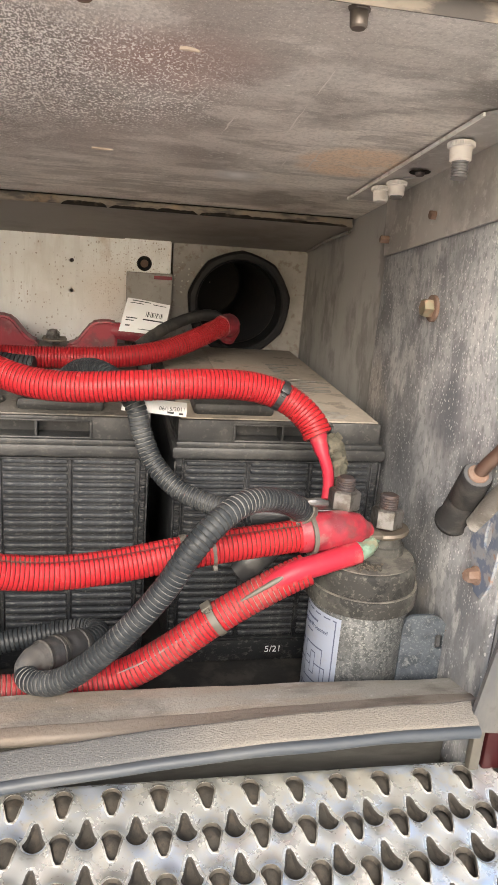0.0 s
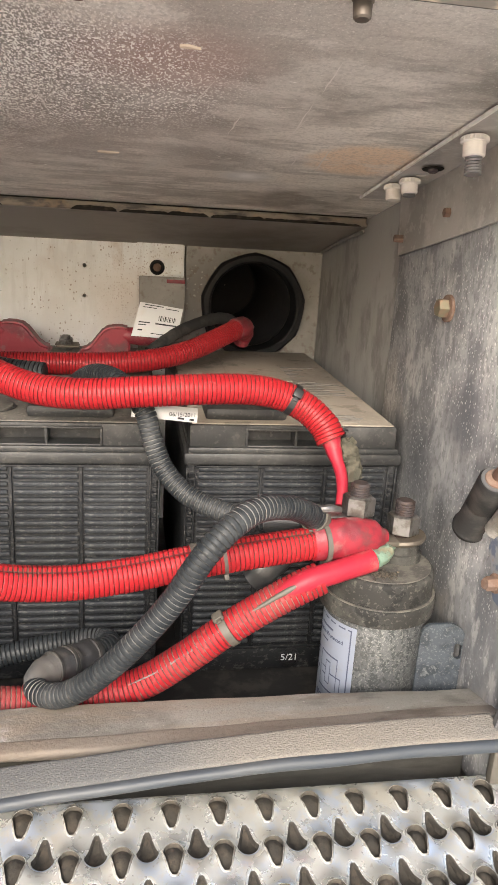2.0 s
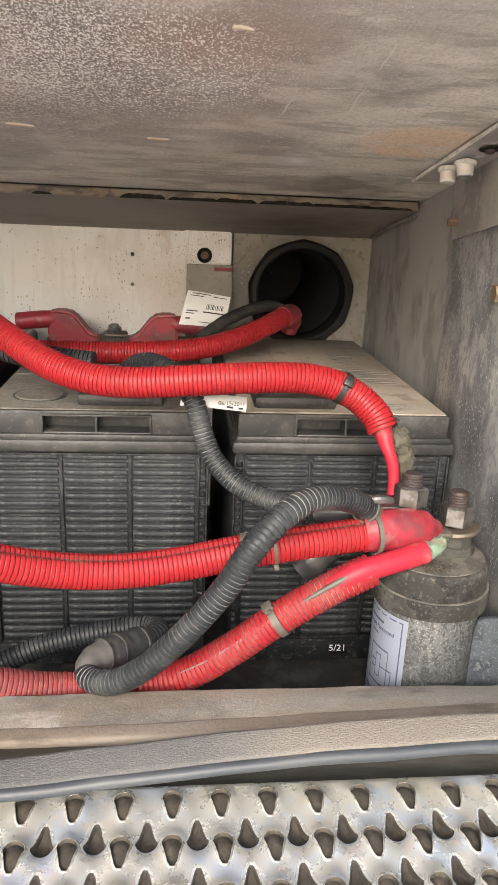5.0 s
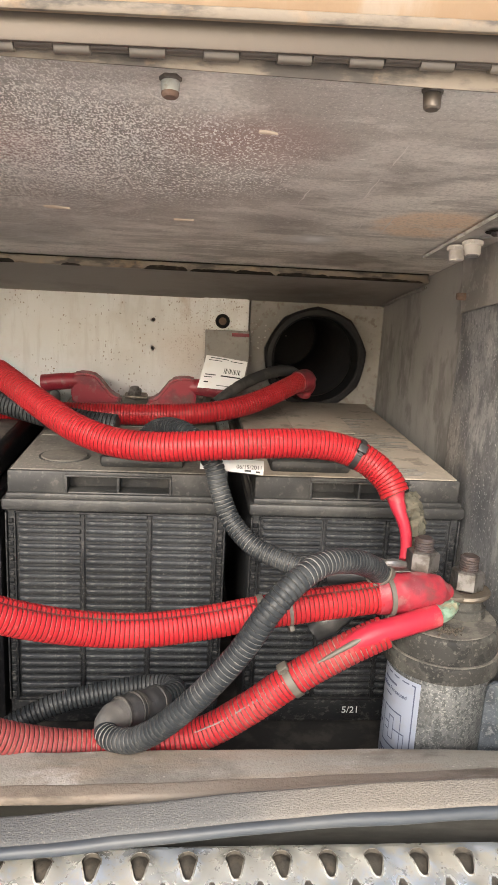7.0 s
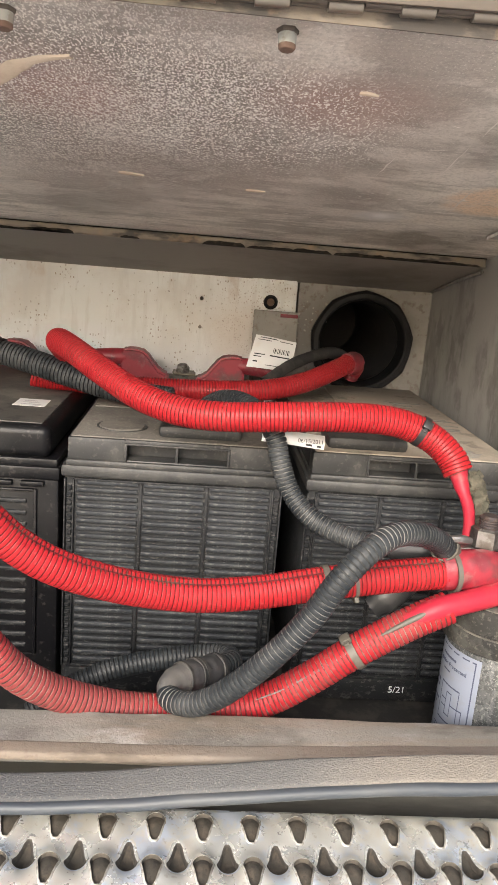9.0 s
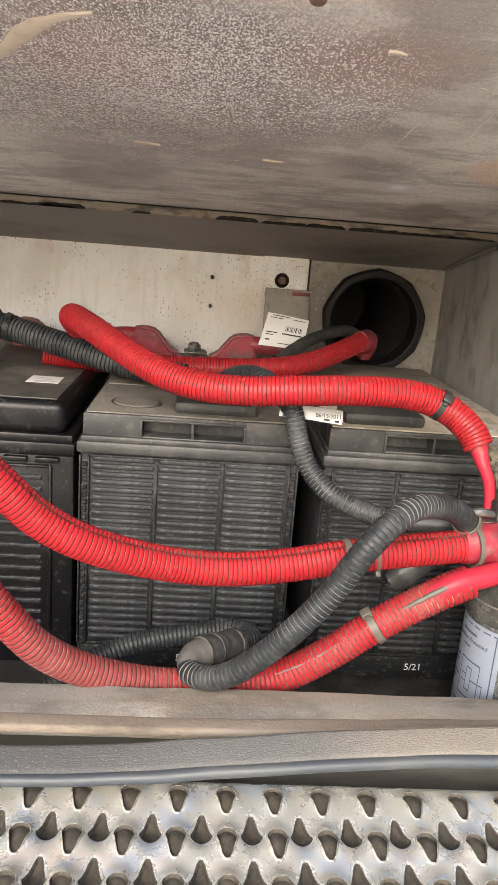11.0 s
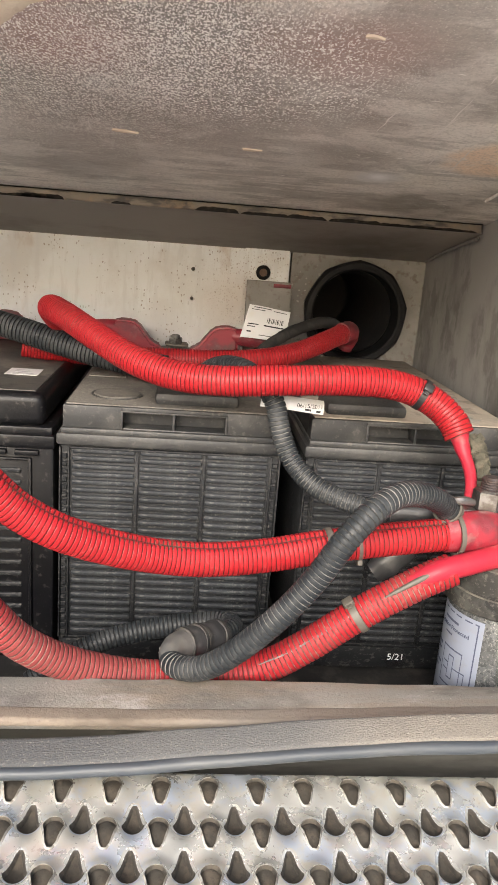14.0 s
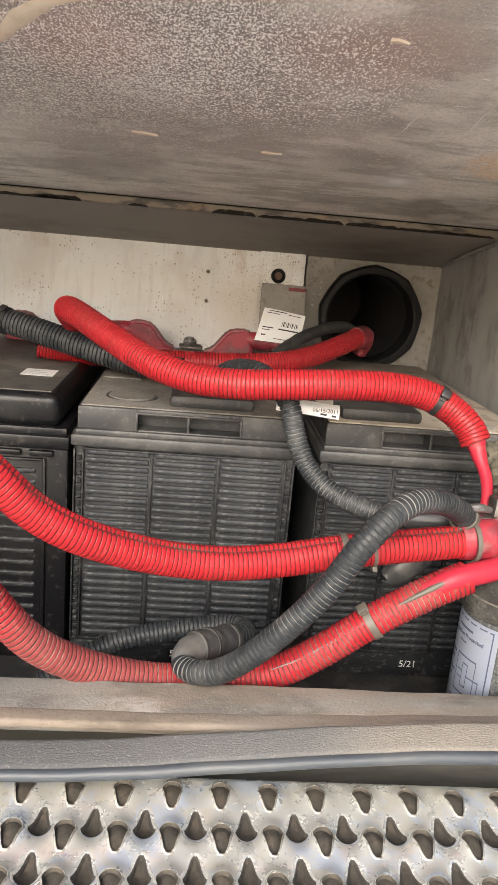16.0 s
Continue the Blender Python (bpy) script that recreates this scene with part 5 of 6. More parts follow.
part("end_boot", tapered([(0.172, -0.119, 0.1745), (0.186, -0.117, 0.1760), (0.203, -0.114, 0.1755), (0.217, -0.110, 0.1735), (0.224, -0.108, 0.1725)], [0.0118, 0.0132, 0.0134, 0.0122, 0.0062], flat=0.85, lump=0.06), M_BOOT, mid, "scuffed dark red rubber boot")
tie_band((0.1795, -0.1180, 0.1752), (1, 0.15, 0.06), 0.0126, 0.003, (0, -0.4, -1), M_TIE, mid)
lug = bmesh.new()
lathe(lug, [(-0.0016, 0.0072), (-0.0017, 0.0150), (0.0, 0.0158), (0.0017, 0.0150), (0.0016, 0.0072)], (0.2385, -0.101, 0.1705), (-0.10, 0.03, 1), 28, False)
box(lug, 0.218, 0.232, -0.115, -0.098, 0.1690, 0.1725, 0.001)
part("lug", lug, M_LUG, mid, "dull copper ring lug")

low = thing("battery_cable", (0.05, -0.13, 0.06), "dusty red corrugated cable conduit lying low before the batteries", "cable")
hose("conduit", [(-0.130, -0.166, 0.182), (-0.114, -0.163, 0.156), (-0.098, -0.160, 0.133), (-0.080, -0.155, 0.111), (-0.056, -0.145, 0.0925), (-0.023, -0.135, 0.0790), (0.009, -0.130, 0.0750), (0.033, -0.130, 0.0765), (0.064, -0.130, 0.0835),
                 (0.092, -0.130, 0.1005), (0.123, -0.130, 0.1240), (0.155, -0.130, 0.1445), (0.179, -0.129, 0.1565)], 0.0104, [M_REDDULL, M_REDGROOVE2], low, pitch=0.0032, depth=0.0011, gap=0.2)
part("inner_cable", tapered([(0.150, -0.133, 0.1455), (0.168, -0.133, 0.1555), (0.188, -0.130, 0.1605), (0.212, -0.124, 0.1650)], [0.006, 0.0072, 0.0072, 0.0074], flat=1.0), M_PINK, low, "smooth red cable")
part("strands", tapered([(0.211, -0.1245, 0.1650), (0.220, -0.119, 0.1665), (0.229, -0.110, 0.1670)], [0.0062, 0.0058, 0.0025], lump=0.3), M_VERDI, low, "green corroded copper strands")
tie_band((0.1205, -0.1300, 0.1222), (0.031, 0.0, 0.0225), 0.0102, 0.0048, (-0.5, -0.2, 1), M_TIE, low)
part("tape_strip", tapered([(0.132, -0.1375, 0.1370), (0.150, -0.1380, 0.1490), (0.170, -0.1365, 0.1600)], [0.0008, 0.0016, 0.0020, 0.0010], seg=12), M_TIE, low, "dusty tape along the slit")
part("dust_line", tapered([(0.060, -0.1370, 0.0893), (0.078, -0.1372, 0.0985), (0.098, -0.1372, 0.1125), (0.116, -0.1372, 0.1263)], [0.0005, 0.0008, 0.0010, 0.0007], seg=8, lump=0.4), M_LOOMPALE, low, "pale dust caught in the slit")

blk = thing("black_conduit", (0.08, -0.17, 0.09), "grey-black corrugated conduit crossing in front of red cables", "conduit")
hose("conduit", [(0.176, -0.114, 0.1875), (0.168, -0.122, 0.1955), (0.152, -0.135, 0.2050), (0.132, -0.150, 0.2100), (0.115, -0.163, 0.2055), (0.099, -0.170, 0.1905), (0.083, -0.170, 0.1640), (0.062, -0.170, 0.1375), (0.041, -0.165, 0.1140),
                 (0.025, -0.159, 0.1005), (0.0135, -0.152, 0.0955), (0.0070, -0.1450, 0.0942), (0.0056, -0.1395, 0.0952)], 0.0075, [M_LOOM, M_LOOMGROOVE], blk, pitch=0.0031, depth=0.0009, gap=0.17)
part("elbow", tapered([(0.0060, -0.1425, 0.0946), (0.0058, -0.1375, 0.0956), (0.0085, -0.1305, 0.0955), (0.0150, -0.1225, 0.0940)], [0.0068, 0.0080, 0.0092, 0.0100], lump=0.05), M_POST, blk, "smooth dusty rubber elbow")
con = part("connector", tapered([(0.0130, -0.1245, 0.0945), (0.0200, -0.1170, 0.0925), (0.0290, -0.1075, 0.0900), (0.0390, -0.0970, 0.0875)], [0.0100, 0.0106, 0.0098, 0.0104, 0.0092], lump=0.10), M_CLEARCOVER, blk, "dusty black cylindrical connector")
ax = Vector((0.026, 0.0275, -0.0070)).normalized()
for d, r in ((0.001, 0.0108), (0.0125, 0.0112), (0.0155, 0.0108), (0.033, 0.0106)):
    p = Vector((0.0130, -0.1245, 0.0945)) + ax * d
    part("collar", lathe(bmesh.new(), [(-0.0016, r - 0.0012), (-0.0010, r), (0.0010, r), (0.0016, r - 0.0012)], p, ax, 28, False), M_RUBBER, blk)
hose("tail_conduit", [(0.0380, -0.0980, 0.0878), (0.0470, -0.0850, 0.0855), (0.0430, -0.0730, 0.0825), (0.0250, -0.0690, 0.0795), (-0.004, -0.0710, 0.0755), (-0.036, -0.0760, 0.0690), (-0.064, -0.0830, 0.0580), (-0.090, -0.0920, 0.0420)], 0.0076, [M_LOOM, M_LOOMDARK], blk, pitch=0.0031, depth=0.0010)

dn = thing("black_conduit", (0.08, -0.03, 0.19), "thin black corrugated conduit with dusty pale rings", "conduit")
hose("conduit", [(0.012, 0.066, 0.226), (0.022, 0.044, 0.2400), (0.034, 0.018, 0.2500), (0.048, -0.006, 0.2520), (0.060, -0.021, 0.2460), (0.0695, -0.030, 0.2340)], 0.0073, [M_LOOM, M_LOOMDARK], dn, pitch=0.0037, depth=0.0013)
hose("conduit", [(0.0660, -0.0275, 0.2400), (0.0705, -0.0305, 0.2310), (0.0745, -0.034, 0.2160), (0.0830, -0.040, 0.1960), (0.0975, -0.050, 0.1815), (0.116, -0.060, 0.1745), (0.136, -0.070, 0.1715), (0.158, -0.080, 0.1730)], 0.00735, [M_LOOM, M_LOOMPALE], dn, "black conduit with dusty pale rings", pitch=0.0031, depth=0.0011)
part("plug", tapered([(0.150, -0.078, 0.1725), (0.170, -0.084, 0.1745), (0.186, -0.088, 0.1760)], [0.008, 0.0085, 0.006]), M_CLEARCOVER, dn)
plug = thing("plug", (0.155, -0.075, 0.13), "dusty grey plastic plug hanging behind the cables", "plug")
part("body", tapered([(0.142, -0.080, 0.128), (0.155, -0.080, 0.139), (0.168, -0.082, 0.148)], [0.008, 0.0105, 0.009, 0.006], flat=0.7), M_CLEARCOVER, plug)
part("lead", tapered([(0.165, -0.082, 0.147), (0.180, -0.088, 0.158), (0.190, -0.092, 0.172)], [0.004, 0.0038, 0.0038]), M_RUBBER, plug)

lf = thing("black_conduit", (-0.12, 0.10, 0.2224), "thick black corrugated conduit lying on the battery lids", "conduit")
hose("conduit", [(-0.235, 0.150, 0.270), (-0.205, 0.139, 0.2645), (-0.173, 0.128, 0.2590), (-0.142, 0.118, 0.2535), (-0.106, 0.107, 0.2460), (-0.075, 0.098, 0.2400), (-0.040, 0.090, 0.2345), (-0.010, 0.085, 0.2325)], 0.0112, [M_LOOM, M_LOOMDARK], lf, pitch=0.0036, depth=0.0014)
tie_band((-0.168, 0.1265, 0.2581), (0.031, -0.010, -0.0055), 0.0110, 0.004, (0, -0.6, 1), M_TIEBLACK, lf)
part("fitting", lathe(bmesh.new(), [(-0.012, 0.0150), (0.0, 0.0152), (0.0, 0.0125), (0.004, 0.0125)], (-0.186, 0.1325, 0.2612), (0.031, -0.010, -0.0055), 24), M_RUBBER, lf)
cov = thing("terminal_cover", (-0.20, 0.10, 0.2224), "dark rounded plastic terminal cover on the black battery", "cover")
part("shell", boxed(-0.245, -0.182, 0.075, 0.120, 0.2224, 0.2460, 0.006, segs=3), M_RUBBER, cov)
part("flap", boxed(-0.182, -0.176, 0.080, 0.115, 0.2226, 0.2300, 0.001), M_RUBBER, cov)

# rear cables on the lids
rr = thing("battery_cable", (0.06, 0.17, 0.2165), "dusty red corrugated cable conduit lying across the lids", "cable")
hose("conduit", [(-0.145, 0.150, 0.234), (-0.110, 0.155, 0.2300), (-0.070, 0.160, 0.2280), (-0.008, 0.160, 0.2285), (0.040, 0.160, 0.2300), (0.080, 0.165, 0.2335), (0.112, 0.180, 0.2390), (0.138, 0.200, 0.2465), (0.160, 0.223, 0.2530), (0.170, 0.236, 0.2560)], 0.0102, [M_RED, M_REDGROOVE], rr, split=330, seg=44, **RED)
part("end_boot", tapered([(0.166, 0.230, 0.2550), (0.176, 0.243, 0.2555), (0.180, 0.256, 0.2480), (0.178, 0.262, 0.2360)], [0.0112, 0.0116, 0.0105, 0.0085], lump=0.08), M_BOOT, rr)
part("lug", tapered([(0.182, 0.250, 0.250), (0.190, 0.256, 0.256)], [0.004, 0.002], seg=8), M_STEEL, rr)
gw = thing("black_cable", (0.12, 0.23, 0.25), "dusty thick black cable running up to the duct", "cable")
hose("jacket", [(0.078, 0.205, 0.2330), (0.095, 0.218, 0.2440), (0.114, 0.235, 0.2530), (0.140, 0.252, 0.2610), (0.160, 0.262, 0.2620), (0.176, 0.268, 0.2540)], 0.0062, [M_RUBBER], gw, fine=0.1)


def terminal(x, y, facing, label):
    """A red rubber boot over a lug on the battery's rear stud."""
    t = thing("terminal_boot", (x, y, 0.2165), label, "terminal boot", "red terminal boots")
    s = facing
    side = [(0.0, 0.2180), (0.050, 0.2175), (0.053, 0.2250), (0.052, 0.2490), (0.047, 0.2515), (0.032, 0.2510), (0.025, 0.2480), (0.010, 0.2290), (0.0, 0.2255)]
    bm = plate([(s * u, v) for u, v in side], [], 0.025, Matrix(((1, 0, 0, x), (0, 0, 1, y + 0.010), (0, 1, 0, 0), (0, 0, 0, 1))))
    bmesh.ops.recalc_face_normals(bm, faces=bm.faces)
    rim = [e for e in bm.edges if len(e.link_faces) == 2 and e.calc_face_angle(0) > 0.35]
    bmesh.ops.bevel(bm, geom=rim, offset=0.0026, segments=3, affect="EDGES", clamp_overlap=True)
    part("boot", bm, M_BOOT, t, smooth=50)
    part("stem", tapered([(x + s * 0.042, y - 0.006, 0.242), (x + s * 0.060, y - 0.008, 0.241), (x + s * 0.085, y - 0.006, 0.238)], [0.0085, 0.0092, 0.0090]), M_BOOT, t)
    part("lug", boxed(x - s * 0.014 - 0.010, x - s * 0.014 + 0.014, y - 0.008, y + 0.008, 0.2265, 0.2290, 0.001), M_LUG, t)


terminal(-0.0230, 0.272, -1, "dusty red rubber boot on a battery terminal")
terminal(0.0065, 0.262, 1, "dusty dark red rubber boot beside a paper tag")
terminal(-0.150, 0.272, -1, "dusty red rubber boot on the black battery")
hex_bolt("terminal_nut", (-0.0085, 0.266, 0.2255), (0.15, -0.25, 1), 0.0082, 0.0105, M_STEEL, "tarnished steel terminal nut between red boots")
part_nut = thing("terminal_stud", (-0.0075, 0.264, 0.2328), "short threaded stud above the terminal nut", "stud")
part("thread", lathe(bmesh.new(), [(-0.004, 0.0046), (0.0010, 0.0046), (0.0016, 0.0036)], (-0.0075, 0.264, 0.2368), (0, 0, 1), 16), M_STEEL, part_nut)


# ---- paper labels ----
def tag(name, corners, label, mats, parts):
    """A bent paper label through four corners, with printed bars on it: rows (u0, u1, v0, v1)."""
    a, b, c, d = [Vector(p) for p in corners]
    nrm = (b - a).cross(d - a).normalized()

    def at(u, v, lift):
        p = a.lerp(b, u).lerp(d.lerp(c, u), v)
        return p + nrm * (lift + 0.0022 * math.sin(math.pi * v) + 0.0012 * math.sin(5 * u))

    def sheet(u0, u1, v0, v1, lift, nu=10, nv=8):
        bm = bmesh.new()
        for k in (0, 1):
            g = [[bm.verts.new(at(u0 + (u1 - u0) * i / nu, v0 + (v1 - v0) * j / nv, lift - 0.0003 * k)) for i in range(nu + 1)] for j in range(nv + 1)]
            for j in range(nv):
                for i in range(nu):
                    bm.faces.new((g[j][i], g[j][i + 1], g[j + 1][i + 1], g[j + 1][i]))
        return bm

    t = thing(name, (a + c) / 2, label, "label")
    part("paper", sheet(0, 1, 0, 1, 0), mats[0], t)
    for u0, u1, v0, v1 in parts:
        part("print_bar", sheet(u0, u1, v0, v1, 0.0003, 3, 2), mats[1], t)
    return t


bars = [(0.12, 0.55, 0.93, 0.955), (0.6, 0.92, 0.90, 0.92), (0.08, 0.4, 0.86, 0.88), (0.08, 0.33, 0.40, 0.43), (0.08, 0.26, 0.33, 0.355), (0.45, 0.92, 0.39, 0.43), (0.10, 0.20, 0.17, 0.21), (0.4, 0.8, 0.10, 0.12)]
bars += [(0.50 + 0.034 * k, 0.50 + 0.034 * k + (0.012, 0.022, 0.008)[k % 3], 0.50, 0.66) for k in range(12)]
tag("cable_tag", [(0.060, 0.238, 0.2440), (0.107, 0.240, 0.2410), (0.1135, 0.250, 0.2720), (0.0690, 0.250, 0.2775)], "white printed paper tag with a barcode on a cable", (M_LABEL, M_INK), bars)
part_plate = thing("tag_backing", (0.092, 0.30, 0.27), "brown dusty plate fixed behind the paper tag", "plate")
part("sheet", boxed(0.068, 0.1185, 0.300, 0.303, 0.2164, 0.300, 0.001, m=Matrix.Translation((0, 0.0, 0))), M_BACK2, part_plate)
part("red_mark", boxed(0.098, 0.118, 0.2985, 0.300, 0.2935, 0.2975, 0.0005), M_BOOT, part_plate)
dt = tag("date_tag", [(0.060, -0.0250, 0.2290), (0.1065, -0.0250, 0.2255), (0.1070, -0.0205, 0.2350), (0.0605, -0.0205, 0.2380)], "white date tag wrapped under the red conduit", (M_LABEL, M_INK), [(0.70, 0.80, 0.10, 0.22), (0.88, 0.95, 0.08, 0.2), (0.06, 0.2, 0.3, 0.42)])
lettering("date_print", "06/15/2011", 0.0042, Matrix.Translation((0.0960, -0.0262, 0.2312)) @ Matrix.Rotation(radians(64), 4, "X") @ Matrix.Rotation(radians(-2), 4, "Z"), M_INK, dt, "black printed date")

# ---- circuit breaker can ----
CX, CY = 0.2240, -0.105
can = thing("battery_isolator", (CX, CY, 0.02), "mottled grey cylindrical battery isolator with two studs", "isolator")
part("can", lathe(bmesh.new(), [(0.0, 0.0325), (0.002, 0.0337), (0.106, 0.0337), (0.107, 0.033)], (CX, CY, 0.02), (0, 0, 1), 56), M_CAN, can)
part("cap", lathe(bmesh.new(), [(0.0, 0.0362), (0.0014, 0.0382), (0.0100, 0.0387), (0.0116, 0.0384), (0.0126, 0.0376), (0.0129, 0.0366), (0.0135, 0.0357), (0.0268, 0.0354), (0.0285, 0.0350), (0.0297, 0.0340), (0.0302, 0.0322), (0.0303, 0.002)], (CX, CY, 0.1245), (0, 0, 1), 56), M_CAP, can, "dusty black moulded cap")
for z, r0, r1 in ((0.0127, 0.0352, 0.0376), (0.0300, 0.0060, 0.0330)):
    part("dust_ring", lathe(bmesh.new(), [(0, r0), (0.0007, r0 + 0.0004), (0.0007, r1 - 0.0003), (0.0002, r1)], (CX, CY, 0.1245 + z), (0, 0, 1), 56, False), M_RIMDUST, can, "pale dust caught on the cap's ledge")
part("terminal_post", lathe(bmesh.new(), [(0, 0.0142), (0.0060, 0.0140), (0.0066, 0.0122), (0.0130, 0.0118), (0.0133, 0.010)], (0.2385, -0.100, 0.1545), (0, 0, 1), 32), M_CAP, can)
part("terminal_post", lathe(bmesh.new(), [(0, 0.0125), (0.0215, 0.0122), (0.022, 0.0105), (0.031, 0.010)], (0.2065, -0.100, 0.1545), (0, 0, 1), 32), M_CAP, can)
grit = bmesh.new()
random.seed(11)
for k in range(90):
    p = Vector((0.219 + random.gauss(0, 0.004), -0.126 + random.gauss(0, 0.003), 0.1556))
    box(grit, -0.0006, 0.0006, -0.0006, 0.0006, -0.0004, 0.0008, 0.0, m=Matrix.Translation(p) @ Euler((random.random(), random.random(), random.random() * 6)).to_matrix().to_4x4())
tagged(part("grit", grit, M_SOIL, can), kind="stuff")


def threaded(x, y, z0, z1, r, mat):
    rings, z = [], z0
    while z < z1 - 0.0018:
        rings += [(z, r * 0.86), (z + 0.0005, r), (z + 0.0010, r)]
        z += 0.0017
    rings += [(z1 - 0.0012, r * 0.92), (z1, r * 0.75)]
    part("stud", lathe(bmesh.new(), rings, (x, y, 0), (0, 0, 1), 24), mat, can)


threaded(0.2065, -0.100, 0.180, 0.2080, 0.0064, M_STUD)
threaded(0.2385, -0.100, 0.160, 0.1960, 0.0064, M_STUD)
for x, z in ((0.2065, 0.1860), (0.2385, 0.1728)):
    part("nut", lathe(bmesh.new(), [(0, 0.0098), (0.0008, 0.0108), (0.0120, 0.0108), (0.0132, 0.0092)], (x, -0.100, z), (0.03, 0.06, 1), 6), M_STEEL, can)
part("washer", lathe(bmesh.new(), [(0, 0.0115), (0.0014, 0.0115)], (0.2385, -0.100, 0.1665), (0, 0, 1), 28), M_STEEL, can)
strap = bmesh.new()
box(strap, 0.176, 0.212, -0.104, -0.094, 0.1840, 0.1860, 0.0008, m=None)
part("busbar", strap, M_STEEL, can)


def arc(a0, a1, z0, z1, r, n=24):
    bm = bmesh.new()
    rows = [[bm.verts.new((CX + r * math.cos(radians(a0 + (a1 - a0) * i / n)), CY + r * math.sin(radians(a0 + (a1 - a0) * i / n)), z)) for i in range(n + 1)] for z in (z0, z1)]
    for i in range(n):
        bm.faces.new((rows[0][i], rows[0][i + 1], rows[1][i + 1], rows[1][i]))
    return bm


A0, A1 = -127, -222
lab = part("rating_label", arc(A0, A1, 0.046, 0.120, 0.0341), M_LABELBLUE, can, "pale blue rating label with a circuit diagram")


def mark(u0, u1, v0, v1, mat=M_INKBLUE):
    part("print_line", arc(A0 + (A1 - A0) * (1 - u1), A0 + (A1 - A0) * (1 - u0), 0.046 + 0.074 * v0, 0.046 + 0.074 * v1, 0.0343, 6), mat, lab)


def label_words(text, size, u, v):
    """Printed words wrapped round the can, starting at u, v of the label."""
    ob = lettering("printed_words", text, size, Matrix.Identity(4), M_INKBLUE, lab)
    left = min(w.co.x for w in ob.data.vertices)
    for w in ob.data.vertices:
        an = radians(A1 + (A0 - A1) * u) + (w.co.x - left) / 0.0344
        w.co = Vector((CX + (0.0344 + w.co.z) * math.cos(an), CY + (0.0344 + w.co.z) * math.sin(an), 0.046 + 0.074 * v + w.co.y))


label_words("Ignition Protected", 0.0040, 0.34, 0.815)
label_words("TYPICAL", 0.0054, 0.42, 0.15)
for u0, u1, v0, v1 in ((0.93, 0.945, 0.03, 0.97), (0.1, 0.945, 0.955, 0.968), (0.40, 0.68, 0.87, 0.893), (0.46, 0.60, 0.74, 0.755),
                       (0.22, 0.42, 0.58, 0.61), (0.22, 0.40, 0.52, 0.545), (0.25, 0.45, 0.40, 0.425), (0.25, 0.38, 0.34, 0.365), (0.42, 0.62, 0.08, 0.105),
                       (0.48, 0.80, 0.615, 0.63), (0.48, 0.80, 0.255, 0.27), (0.48, 0.492, 0.255, 0.63), (0.79, 0.80, 0.255, 0.63), (0.60, 0.61, 0.33, 0.56), (0.68, 0.69, 0.33, 0.56),
                       (0.60, 0.69, 0.55, 0.562), (0.60, 0.69, 0.33, 0.342), (0.52, 0.60, 0.47, 0.482), (0.52, 0.60, 0.40, 0.412), (0.69, 0.86, 0.44, 0.452), (0.85, 0.86, 0.20, 0.45), (0.16, 0.20, 0.2, 0.5)):
    mark(u0, u1, v0, v1)

tab = thing("mounting_tab", (0.265, -0.128, 0.04), "scuffed grey-blue steel mounting tab beside the isolator", "bracket")
out = [(0.248, 0.02), (0.2815, 0.02), (0.2815, 0.098), (0.2790, 0.106)] + [(0.268 + 0.009 * math.cos(radians(a)), 0.1125 + 0.0085 * math.sin(radians(a))) for a in range(20, 91, 14)] + [(0.254, 0.1205), (0.250, 0.118), (0.248, 0.112)]
slot = [(0.2735 + 0.0021 * math.cos(radians(a)), 0.1020 + (0.0035 if math.sin(radians(a)) > 0 else -0.0035) + 0.0021 * math.sin(radians(a))) for a in range(0, 360, 24)]
tab_bm = plate(out, [slot], 0.0025, Matrix(((1, 0, 0, 0), (0, 0, -1, -0.130), (0, 1, 0, 0), (0, 0, 0, 1))))
for v in tab_bm.verts:
    v.co.y -= 6.0 * max(0.0, v.co.x - 0.262) ** 2 * 4
part("plate", tab_bm, M_TAB, tab)
part("edge_strip", tapered([(0.2812, -0.1390, 0.035), (0.2816, -0.1392, 0.060), (0.2812, -0.1392, 0.084), (0.2812, -0.1388, 0.098), (0.2788, -0.1375, 0.107), (0.2760, -0.1360, 0.1135)], [0.0009, 0.0013, 0.0010, 0.0014, 0.0011, 0.0006], seg=8, lump=0.5), M_RUST, tab, "rust-stained edge")

# ---- bushing and small plate on the right wall ----
bush = thing("rubber_bushing", (0.273, -0.127, 0.18), "black rubber bushing with a brown metal tube", "bushing")
b0, b1 = Vector((0.2715, -0.127, 0.1880)), Vector((0.2640, -0.163, 0.2330))
L = (b1 - b0).length
part("sleeve", lathe(bmesh.new(), [(-0.002, 0.0095), (0, 0.0110), (0.003, 0.0112), (0.005, 0.0099), (L * 0.50, 0.0096), (L * 0.515, 0.0092), (L * 0.53, 0.0096), (L * 0.97, 0.0094), (L, 0.0086), (L, 0.004)], b0, b1 - b0, 32), M_RUBBER, bush)
part("end_face", lathe(bmesh.new(), [(L - 0.001, 0.0086), (L + 0.0006, 0.0082), (L + 0.001, 0.003)], b0, b1 - b0, 32), M_POST, bush)
part("tube", tapered([tuple(b1 - (b1 - b0) * 0.05), tuple(b1 + Vector((0.002, -0.004, 0.007))), (0.271, -0.178, 0.257), (0.277, -0.190, 0.282)], [0.0040, 0.0042, 0.0045, 0.0045]), M_COPPER, bush)
